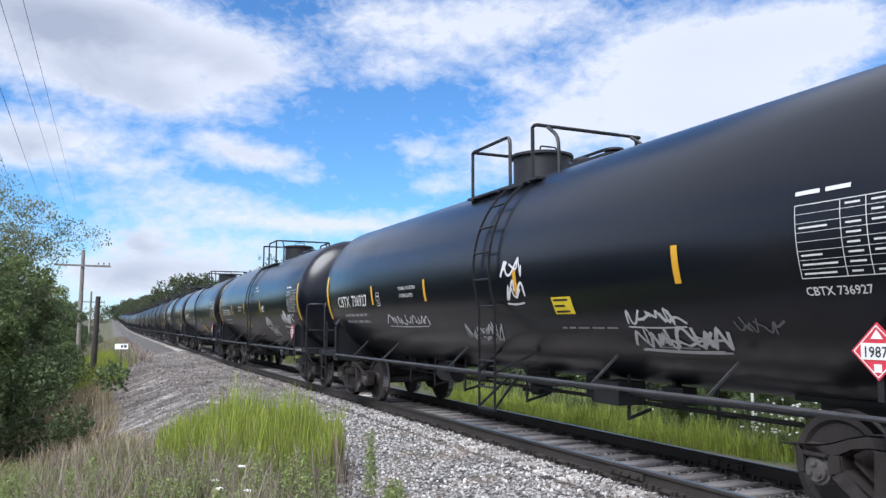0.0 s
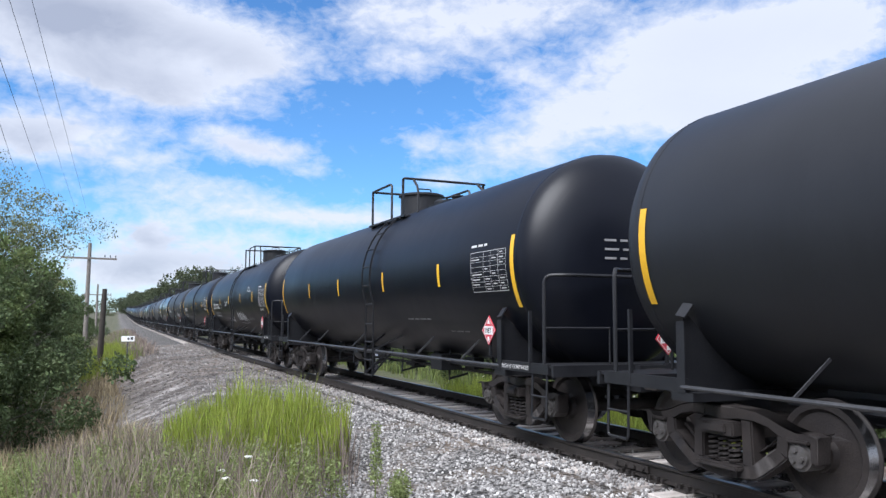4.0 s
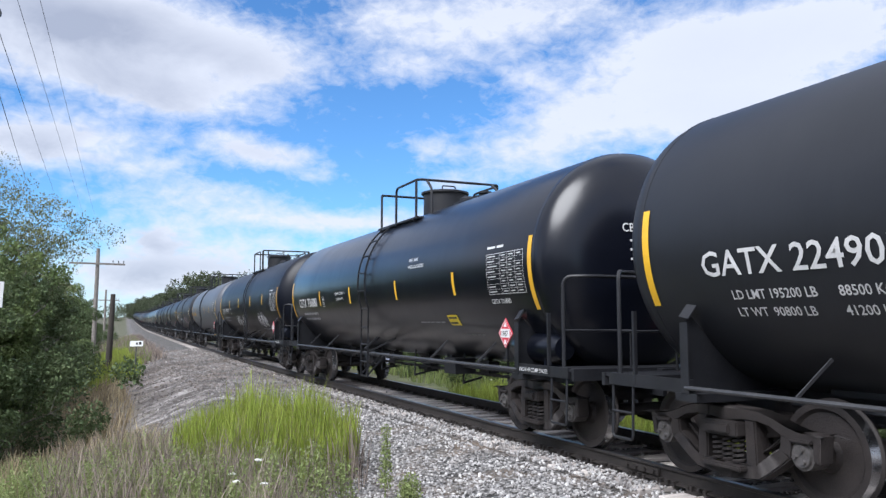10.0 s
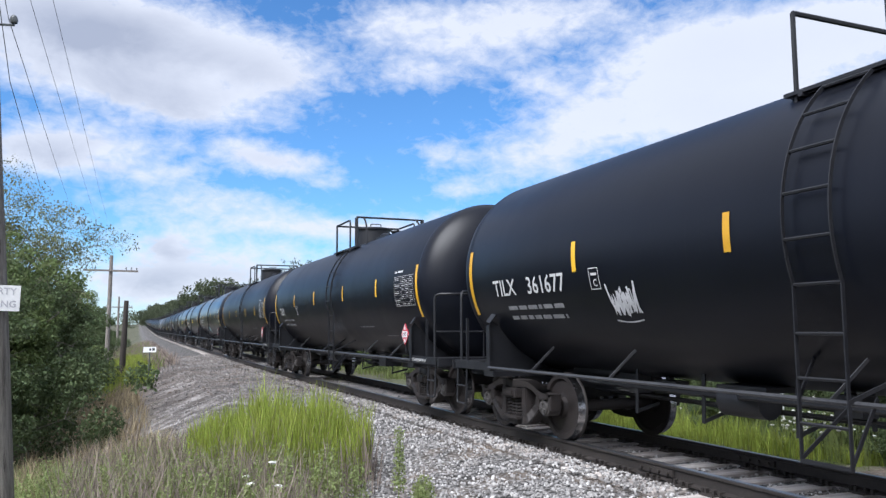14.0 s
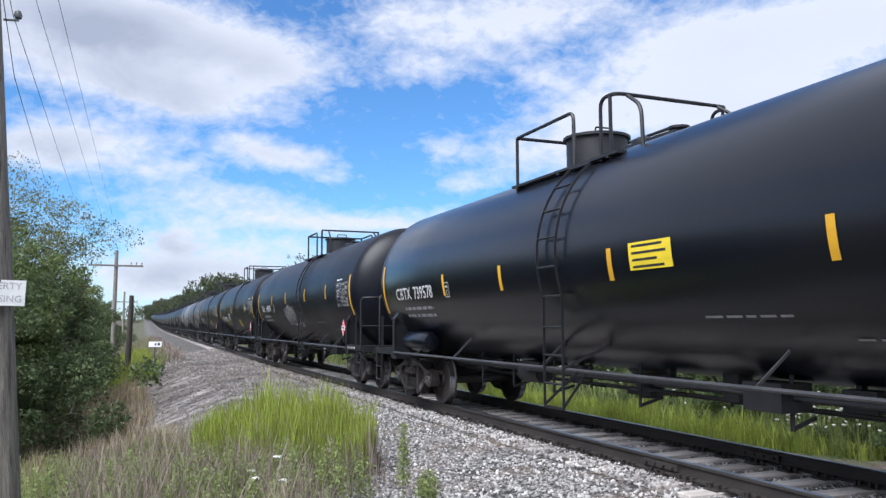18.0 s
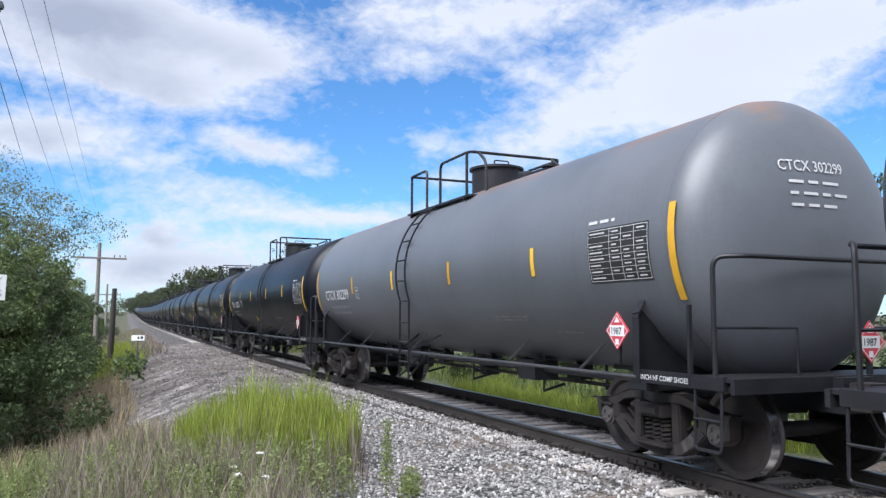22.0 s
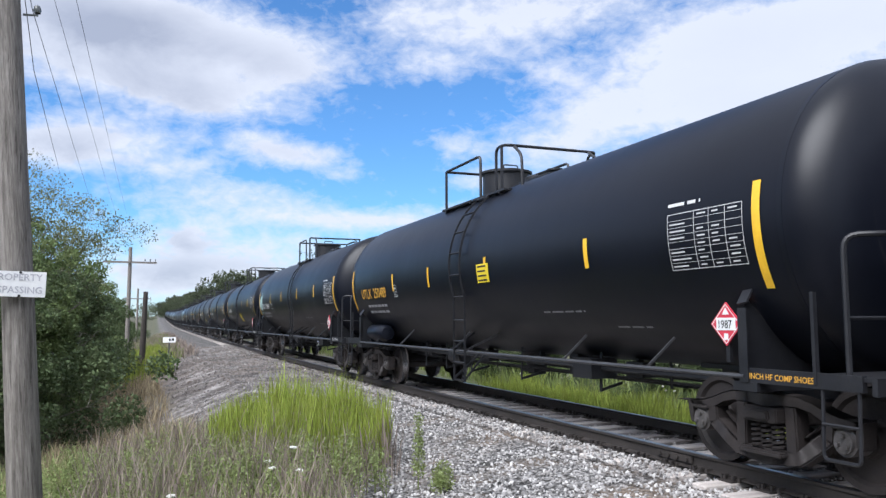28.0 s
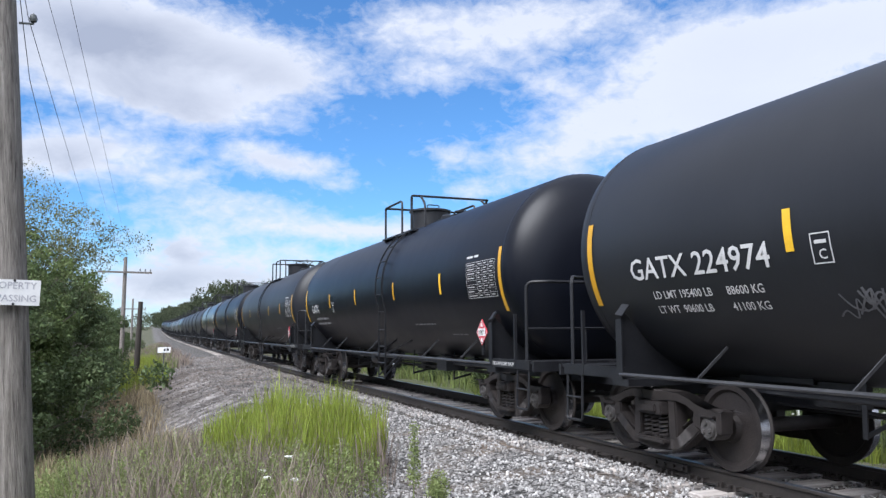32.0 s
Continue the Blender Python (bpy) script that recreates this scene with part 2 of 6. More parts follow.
PAINT = {
    "gloss": paint("gloss_black_tank_paint", (0.0036, 0.0046, 0.0092), 0.34, 0.75, 0.4, 0.12),
    "black": paint("black_tank_paint", (0.0040, 0.0052, 0.0102), 0.40, 0.0, 0.5, 0.30),
    "dark": paint("dark_grey_tank_paint", (0.017, 0.0185, 0.023), 0.46, 0.0, 0.7, 0.38),
    "grey": paint("grey_tank_paint", (0.040, 0.045, 0.055), 0.47, 0.0, 0.6, 0.6),
    "light": paint("light_grey_tank_paint", (0.118, 0.128, 0.146), 0.44, 0.0, 0.8, 0.65, 0.85),
    "pale": paint("pale_grey_tank_paint", (0.074, 0.080, 0.094), 0.44, 0.0, 0.6, 0.65),
}
M_IRON = material("black_ironwork", [(0.0060, 0.0065, 0.0092), (0.019, 0.0195, 0.023)], 0.5, 0.0, 3, 30, 0.15, 60, ((0.030, 0.023, 0.019), 5, 0.18))
# lighter than the ironwork: sky light on the pipe, put into its colour
M_PIPE = material("sky_lightened_pipe_iron", [(0.022, 0.023, 0.027), (0.070, 0.070, 0.074)], 0.40, 0.0, 2, 30, 0.1, 60, ((0.05, 0.038, 0.03), 5, 0.2))
M_CAST = material("brown_cast_steel", [(0.014, 0.012, 0.012), (0.042, 0.034, 0.032)], 0.62, 0.1, 4, 40, 0.35, 50, ((0.07, 0.042, 0.03), 6, 0.22))
M_TREAD = material("polished_wheel_tread", [(0.45, 0.45, 0.47), (0.6, 0.6, 0.62)], 0.25, 1.0, 5, 60, 0.05)
M_CAP = material("bearing_cap_steel", [(0.07, 0.065, 0.06), (0.16, 0.15, 0.15)], 0.5, 0.4, 9, 40, 0.2)
M_YELLOW = material("yellow_reflective_tape", [(0.62, 0.34, 0.02), (0.80, 0.46, 0.03)], 0.4, 0, 4, 30, 0.05, 60, ((0.3, 0.2, 0.06), 4, 0.16), each=0.2)
M_LETTER = material("white_stencil_paint", [(0.50, 0.50, 0.50), (0.68, 0.68, 0.68)], 0.6, 0, 6, 40, 0.1, 60, ((0.25, 0.25, 0.25), 9, 0.25))
M_LETTER_Y = material("orange_yellow_stencil_paint", [(0.55, 0.28, 0.03), (0.72, 0.40, 0.05)], 0.6, 0, 6, 40, 0.1, 60, ((0.2, 0.12, 0.04), 9, 0.3))
M_FADED = material("faded_white_stencil_paint", [(0.16, 0.16, 0.17), (0.34, 0.34, 0.35)], 0.7, 0, 8, 50, 0.1)
M_SPRAY = material("white_spray_paint", [(0.42, 0.42, 0.44), (0.72, 0.72, 0.74)], 0.7, 0, 6, 30, 0.1)
M_SPRAY_P = material("pink_spray_paint", [(0.50, 0.36, 0.42), (0.68, 0.54, 0.60)], 0.7, 0, 6, 30, 0.1)
M_SPRAY_Y = material("yellow_green_spray_paint", [(0.36, 0.36, 0.05), (0.52, 0.52, 0.10)], 0.7, 0, 6, 30, 0.1)
M_SPRAY_D = material("dull_grey_spray_paint", [(0.07, 0.07, 0.08), (0.16, 0.16, 0.17)], 0.7, 0, 6, 30, 0.1)
M_SPRAY_B = material("pale_blue_spray_paint", [(0.30, 0.50, 0.52), (0.50, 0.68, 0.68)], 0.7, 0, 6, 30, 0.1)
M_STICKER = material("yellow_warning_sticker", [(0.68, 0.50, 0.02), (0.82, 0.64, 0.03)], 0.5, 0, 4, 30, 0.05)
M_RED = material("red_placard", [(0.50, 0.03, 0.05), (0.62, 0.05, 0.08)], 0.45, 0, 4, 30, 0.02)
M_WHITE = material("white_enamel", [(0.66, 0.67, 0.68), (0.8, 0.8, 0.8)], 0.5, 0, 4, 30, 0.05)
M_INK = material("black_print", [(0.012, 0.012, 0.012), (0.03, 0.03, 0.03)], 0.6, 0, 4, 30, 0.0)
M_RAIL = material("rail_steel", [(0.030, 0.027, 0.026), (0.070, 0.060, 0.055)], 0.6, 0.3, 2, 25, 0.2, 60)
M_RAILHEAD = material("worn_rail_head", [(0.10, 0.10, 0.105), (0.2, 0.2, 0.21)], 0.32, 0.9, 2, 30, 0.05, squash=(1, 0.1, 1))
M_TIE = material("weathered_tie_timber", [(0.22, 0.185, 0.17), (0.42, 0.38, 0.355), (0.60, 0.56, 0.53)], 0.9, 0, 3, 26, 0.6, 30, ((0.08, 0.066, 0.056), 4, 0.22), (0.25, 3, 3), each=0.3)


def stone_material():
    """Crushed limestone; soot, mud and rust lie on it in patches, most of all in the old bed."""
    m = material("crushed_limestone", [(0.15, 0.144, 0.141), (0.33, 0.319, 0.312), (0.57, 0.557, 0.545)], 0.9, 0, 9, 60, 0.3, 70, island=0.55)
    t = m.node_tree
    n = Net(t, False)
    sh = next(q for q in t.nodes if q.type == "BSDF_PRINCIPLED")
    col = sh.inputs["Base Color"].links[0].from_socket
    co = n.add("ShaderNodeTexCoord").outputs["Object"]
    sep = n.add("ShaderNodeSeparateXYZ")
    n.put(sep.inputs[0], co)
    y = sep.outputs[1]
    old = n.math("MULTIPLY", n.math("SUBTRACT", y, 13.0), 0.09, clamp=True)
    patches = n.ramp(n.noise(n.stretch(co, 0.9, 0.55, 1.0), 0.9, 7, 0.7), [(0.36, grey(0.95)), (0.62, grey(0.45))])
    mud = n.math("MULTIPLY", old, patches)
    near = n.ramp(n.noise(co, 0.75, 6, 0.65), [(0.52, grey(0)), (0.66, grey(0.55))])
    col = n.mix(n.math("MAXIMUM", mud, near), col, n.ramp(n.noise(co, 2.0, 5, 0.6), [(0.4, (0.060, 0.055, 0.054)), (0.6, (0.15, 0.118, 0.098))]))
    n.put(sh.inputs["Base Color"], col)
    return m


M_STONE = stone_material()


class Form:
    """Collects vertices and faces of one mesh."""

    def __init__(self):
        self.v, self.f, self.m = [], [], []

    def add(self, verts, faces, mat=0):
        k = len(self.v)
        self.v.extend(verts)
        self.f.extend(tuple(i + k for i in q) for q in faces)
        self.m.extend([mat] * len(faces))
        return self

    def box(self, c, s, mat=0, turn=None):
        vs = [Vector((sx * s[0] / 2, sy * s[1] / 2, sz * s[2] / 2)) for sx in (-1, 1) for sy in (-1, 1) for sz in (-1, 1)]
        if turn is not None:
            vs = [turn @ v for v in vs]
        c = Vector(c)
        return self.add([tuple(c + v) for v in vs], [(0, 1, 3, 2), (4, 6, 7, 5), (0, 4, 5, 1), (2, 3, 7, 6), (0, 2, 6, 4), (1, 5, 7, 3)], mat)

    def bar(self, a, b, w, d, mat=0, up=(1, 0, 0)):
        """A bar from a to b; w across, d along 'up'."""
        a, b, up = Vector(a), Vector(b), Vector(up)
        y = (b - a).normalized()
        x = y.cross(up).normalized()
        u = x.cross(y)
        vs = [a + x * (w / 2 * i) + u * (d / 2 * j) + (b - a) * k for k in (0, 1) for i, j in ((-1, -1), (1, -1), (1, 1), (-1, 1))]
        return self.add([tuple(v) for v in vs], [(3, 2, 1, 0), (4, 5, 6, 7), (0, 1, 5, 4), (1, 2, 6, 5), (2, 3, 7, 6), (3, 0, 4, 7)], mat)

    def tube(self, pts, r, n=6, mat=0, caps=True):
        pts = [Vector(p) for p in pts]
        k0, up, prev = len(self.v), None, []
        vs, fs = [], []
        for i, p in enumerate(pts):
            d = (pts[min(i + 1, len(pts) - 1)] - pts[max(i - 1, 0)]).normalized()
            if up is None:
                up = d.orthogonal().normalized()
            up = (up - d * up.dot(d))
            up = up.normalized() if up.length > 1e-6 else d.orthogonal().normalized()
            w = d.cross(up)
            rr = r[i] if isinstance(r, (list, tuple)) else r
            vs += [tuple(p + (up * math.cos(2 * math.pi * j / n) + w * math.sin(2 * math.pi * j / n)) * rr) for j in range(n)]
        for i in range(len(pts) - 1):
            for j in range(n):
                fs.append((i * n + j, i * n + (j + 1) % n, (i + 1) * n + (j + 1) % n, (i + 1) * n + j))
        if caps:
            fs.append(tuple(range(n - 1, -1, -1)))
            fs.append(tuple((len(pts) - 1) * n + j for j in range(n)))
        return self.add(vs, fs, mat)

    def lathe(self, prof, n, axis="y", c=(0, 0, 0), mats=None, closed=False):
        """prof: (along, radius) pairs, turned round an axis through c."""
        vs, fs = [], []
        for a, r in prof:
            for j in range(n):
                t = 2 * math.pi * j / n
                p, q = r * math.cos(t), r * math.sin(t)
                vs.append({"y": (c[0] + p, c[1] + a, c[2] + q), "x": (c[0] + a, c[1] + q, c[2] + p), "z": (c[0] + q, c[1] + p, c[2] + a)}[axis])
        k = len(self.v)
        self.v.extend(vs)
        for i in range(len(prof) - 1):
            for j in range(n):
                self.f.append(tuple(k + q for q in (i * n + j, (i + 1) * n + j, (i + 1) * n + (j + 1) % n, i * n + (j + 1) % n)))
                self.m.append(mats[i] if mats else 0)
        return self

    def mesh(self, name, mats, smooth=False):
        me = bpy.data.meshes.new(name)
        me.from_pydata(self.v, [], self.f)
        for m in mats if isinstance(mats, (list, tuple)) else [mats]:
            me.materials.append(m)
        if len(me.materials) > 1:
            me.polygons.foreach_set("material_index", self.m)
        if smooth:
            me.polygons.foreach_set("use_smooth", [True] * len(me.polygons))
            me.set_sharp_from_angle(angle=radians(35))
        me.update()
        return me


def part(name, form, mats, parent, label="", at=None, smooth=False):
    """Links a form, or a mesh made before, as one mesh object under a thing or a part."""
    me = form if isinstance(form, bpy.types.Mesh) else form.mesh(name, mats, smooth)
    ob = new(name, me)
    ob.parent = parent
    if at is not None:
        ob.matrix_basis = at
    return tagged(ob, label)


def thing(name, label, category, group="", at=None, kind="", form=None, mats=None, smooth=False):
    ob = new(name, form.mesh(name, mats, smooth) if form else None)
    if at is not None:
        ob.matrix_basis = at
    return tagged(ob, label, category, group, kind)


# ---- ground ----
def smooth01(a, b, v):
    t = min(max((v - a) / (b - a), 0), 1)
    return t * t * (3 - 2 * t)


def steps(pts, x):
    for (x0, z0), (x1, z1) in zip(pts, pts[1:]):
        if x <= x1:
            return z0 + (z1 - z0) * max(0, (x - x0)) / (x1 - x0)
    return pts[-1][1]


def drift(y):
    """How far the line bends away to the right: straight past the standing place, then 1.4 degrees off."""
    return 0.0125 * ((y - 34) + math.sqrt((y - 34) ** 2 + 110)) - 0.022 if y > -20 else 0.0


def grade(y):
    """Height of the line: level, then a gentle climb in the distance."""
    return 0.0068 * ((min(y, 900) - 215) + math.sqrt((min(y, 900) - 215) ** 2 + 3000)) - 0.05 if y > 0 else 0.0


NEAR_BANK = [(-9, -1.5), (-5, -1.35), (-2, -0.95), (0, -0.66), (1.6, -0.5), (3.6, -0.42), (5.0, -0.24), (8.3, -0.24), (9.4, -0.55), (14, -0.75), (40, -0.8)]
FAR_BANK = [(-9, -1.9), (-3, -1.75), (-0.5, -1.45), (0.6, -1.05), (2.7, -0.36), (4.7, -0.27), (5.0, -0.24), (8.3, -0.24), (9.4, -0.55), (14, -0.75), (40, -0.8)]


def height(x, y):
    """Height of the bare ground; the rail tops are at 0."""
    x -= drift(y)
    a = smooth01(11, 20, y)
    z = grade(y) + steps(NEAR_BANK, x) * (1 - a) + steps(FAR_BANK, x) * a
    if x < 4.9 or x > 8.4:
        z += 0.05 * noise.noise((x * 0.9, y * 0.9, 0)) + 0.02 * noise.noise((x * 3.1, y * 3.1, 5))
    # rills that run down the washed-out slope
    wash = smooth01(15, 21, y) * (1 - smooth01(48, 60, y)) * smooth01(-0.3, 0.7, x) * (1 - smooth01(2.7, 3.4, x))
    if wash:
        q = y * 1.05 - x * 0.55
        z += wash * (0.16 * (0.5 - abs(noise.noise((x * 0.22, q, 1.5)))) + 0.07 * noise.noise((x * 0.4, q * 2.6, 9.0)))
    return z


def ground_material():
    m = bpy.data.materials.new("bank_soil_gravel_and_grass")
    m.use_nodes = True
    n = Net(m.node_tree)
    co = n.add("ShaderNodeTexCoord").outputs["Object"]
    sep = n.add("ShaderNodeSeparateXYZ")
    n.put(sep.inputs[0], co)
    x, y, z = sep.outputs
    y34 = n.math("SUBTRACT", y, 34.0)
    x = n.math("SUBTRACT", x, n.math("MULTIPLY", n.math("ADD", y34, n.math("SQRT", n.math("ADD", n.math("MULTIPLY", y34, y34), 110.0))), 0.0125))
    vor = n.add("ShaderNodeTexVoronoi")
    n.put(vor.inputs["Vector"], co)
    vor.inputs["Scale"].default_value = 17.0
    # stone cells darken towards their rims: shade in the gaps, put into the colour
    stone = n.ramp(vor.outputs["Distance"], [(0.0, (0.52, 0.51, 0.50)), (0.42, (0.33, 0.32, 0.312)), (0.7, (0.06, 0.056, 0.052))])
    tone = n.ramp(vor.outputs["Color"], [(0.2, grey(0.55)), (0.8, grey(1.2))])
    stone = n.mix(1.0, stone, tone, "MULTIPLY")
    # uneven tone, darkened overall for the shadows that loose stones would cast
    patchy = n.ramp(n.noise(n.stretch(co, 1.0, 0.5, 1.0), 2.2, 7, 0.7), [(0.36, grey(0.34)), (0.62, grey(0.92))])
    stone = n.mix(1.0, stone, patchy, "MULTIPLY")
    soil = n.ramp(n.noise(co, 1.2, 8, 0.65), [(0.3, (0.07, 0.058, 0.042)), (0.5, (0.14, 0.115, 0.08)), (0.7, (0.10, 0.11, 0.045))])
    soil = n.mix(n.ramp(n.noise(co, 14.0, 6, 0.65), [(0.4, grey(0)), (0.65, grey(0.6))]), soil, (0.19, 0.17, 0.12, 1))
    skew = n.add("ShaderNodeCombineXYZ")
    n.put(skew.inputs[0], n.math("MULTIPLY", x, 0.35))
    n.put(skew.inputs[1], n.math("SUBTRACT", y, n.math("MULTIPLY", x, 0.5)))
    rill = n.math("ADD", n.math("MULTIPLY", n.noise(skew.outputs[0], 1.1, 9, 0.72), 0.72), n.math("MULTIPLY", n.noise(co, 7.0, 6, 0.7), 0.28))
    pale = n.ramp(rill, [(0.43, (0.030, 0.027, 0.025)), (0.51, (0.11, 0.101, 0.096)), (0.585, (0.30, 0.287, 0.277)), (0.67, (0.56, 0.545, 0.53))])
    edge = n.math("MULTIPLY", n.math("SUBTRACT", n.noise(co, 0.9, 7, 0.65), 0.5), 2.4)
    xe = n.math("ADD", x, edge)
    # gravel from the foot of the ballast, wider near the standing place; washed-out pale bank farther on
    foot = n.math("SUBTRACT", 1.7, n.math("MULTIPLY", n.math("MULTIPLY", n.math("SUBTRACT", y, 13.0), 0.12, clamp=True), -1.3))
    isgravel = n.math("MULTIPLY", n.math("SUBTRACT", xe, foot), 2.5, clamp=True)
    inner = n.math("MULTIPLY", n.math("SUBTRACT", 9.9, n.math("ADD", x, n.math("MULTIPLY", edge, 0.3))), 2.0, clamp=True)
    isgravel = n.math("MULTIPLY", isgravel, inner)
    yard = n.math("MULTIPLY", n.math("SUBTRACT", 9.3, n.math("ADD", y, edge)), 1.5, clamp=True)
    isgravel = n.math("MAXIMUM", isgravel, n.math("MULTIPLY", yard, n.math("MULTIPLY", n.math("SUBTRACT", x, 8.4), 2.0, clamp=True)))
    ispale = n.math("MULTIPLY", n.math("MULTIPLY", n.math("SUBTRACT", xe, 0.5), 1.2, clamp=True), n.math("MULTIPLY", n.math("SUBTRACT", y, 13.5), 0.3, clamp=True))
    ispale = n.math("MULTIPLY", ispale, n.math("MULTIPLY", n.math("SUBTRACT", 85.0, y), 0.05, clamp=True))
    ispale = n.math("MULTIPLY", ispale, inner)
    green = n.ramp(n.noise(co, 0.5, 7, 0.65), [(0.35, (0.045, 0.065, 0.018)), (0.6, (0.09, 0.12, 0.03)), (0.75, (0.13, 0.12, 0.05))])
    beyond = n.math("MULTIPLY", n.math("SUBTRACT", x, 10.0), 2.0, clamp=True)
    col = n.mix(beyond, soil, green)
    col = n.mix(ispale, col, pale)
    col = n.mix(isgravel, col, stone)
    brown = n.ramp(n.noise(co, 0.7, 6, 0.6), [(0.48, grey(0)), (0.64, grey(0.7))])
    col = n.mix(n.math("MULTIPLY", brown, isgravel), col, (0.20, 0.15, 0.11, 1))
    # soot and soil in the ballast: along the rails, and in the old bed farther on
    old = n.math("MULTIPLY", n.math("MULTIPLY", n.math("SUBTRACT", y, 15.0), 0.04, clamp=True), n.noise(n.stretch(co, 1.6, 0.4, 1.0), 1.7, 8, 0.7))
    by_rail = n.math("MULTIPLY", n.math("SUBTRACT", 1.0, n.math("MULTIPLY", n.math("ABSOLUTE", n.math("SUBTRACT", x, 5.75)), 1.5), clamp=True), 0.75)
    col = n.mix(n.math("MAXIMUM", old, n.math("MULTIPLY", by_rail, n.noise(co, 3.0, 6, 0.65))), col, (0.15, 0.118, 0.098, 1))
    wild = n.math("MULTIPLY", n.math("SUBTRACT", y, 62.0), 0.035, clamp=True)
    col = n.mix(wild, col, n.ramp(n.noise(co, 0.8, 8, 0.7), [(0.4, (0.045, 0.052, 0.026)), (0.62, (0.105, 0.098, 0.062))]))
    far = n.math("MULTIPLY", n.math("SUBTRACT", y, 42.0), 0.06, clamp=True)
    far = n.math("MULTIPLY", far, n.math("MULTIPLY", n.math("SUBTRACT", xe, 1.2), 1.0, clamp=True))
    far = n.math("MULTIPLY", far, inner)
    col = n.mix(far, col, n.ramp(n.noise(n.stretch(co, 1.0, 0.5, 1.0), 3.0, 8, 0.75), [(0.38, (0.055, 0.052, 0.050)), (0.6, (0.15, 0.142, 0.136))]))
    s = n.add("ShaderNodeBsdfPrincipled")
    n.put(s.inputs["Base Color"], col)
    s.inputs["Roughness"].default_value = 0.95
    b = n.add("ShaderNodeBump")
    b.inputs["Strength"].default_value = 0.9
    b.inputs["Distance"].default_value = 0.05
    n.put(b.inputs["Height"], n.math("ADD", n.math("MULTIPLY", n.math("SUBTRACT", 1.0, vor.outputs["Distance"]), n.math("ADD", 0.25, isgravel)), n.noise(co, 6.0, 7, 0.65)))
    n.put(s.inputs["Normal"], b.outputs[0])
    o = n.add("ShaderNodeOutputMaterial")
    n.put(o.inputs[0], s.outputs[0])
    return m


M_DIRT = ground_material()


def make_ground():
    xs = [-3000, -900, -300, -120, -60, -30, -18, -12] + [-9 + 0.5 * i for i in range(8)] + [-5 + 0.25 * i for i in range(40)] + [5 + 0.5 * i for i in range(20)] + [15.5, 18, 22, 28, 40, 80, 200, 600, 3000]
    ys = [-2500, -600, -200, -80, -40, -20] + [-10 + 1.0 * i for i in range(14)] + [4 + 0.22 * i for i in range(200)] + [48 + 2.0 * i for i in range(38)] + [125, 132, 140, 155, 170, 190, 220, 260, 300, 350, 400, 450, 500, 600, 750, 900, 1000, 3000]
    fo = Form()
    vs = [(x + drift(y), y, height(x + drift(y), y)) for y in ys for x in xs]
    w = len(xs)
    fs = [(j * w + i, j * w + i + 1, (j + 1) * w + i + 1, (j + 1) * w + i) for j in range(len(ys) - 1) for i in range(w - 1)]
    fo.add(vs, fs)
    thing("ground", "railway bank of soil, gravel and rough grass sloping into a ditch", "ground", kind="structure", form=fo, mats=[M_DIRT], smooth=True)


make_ground()


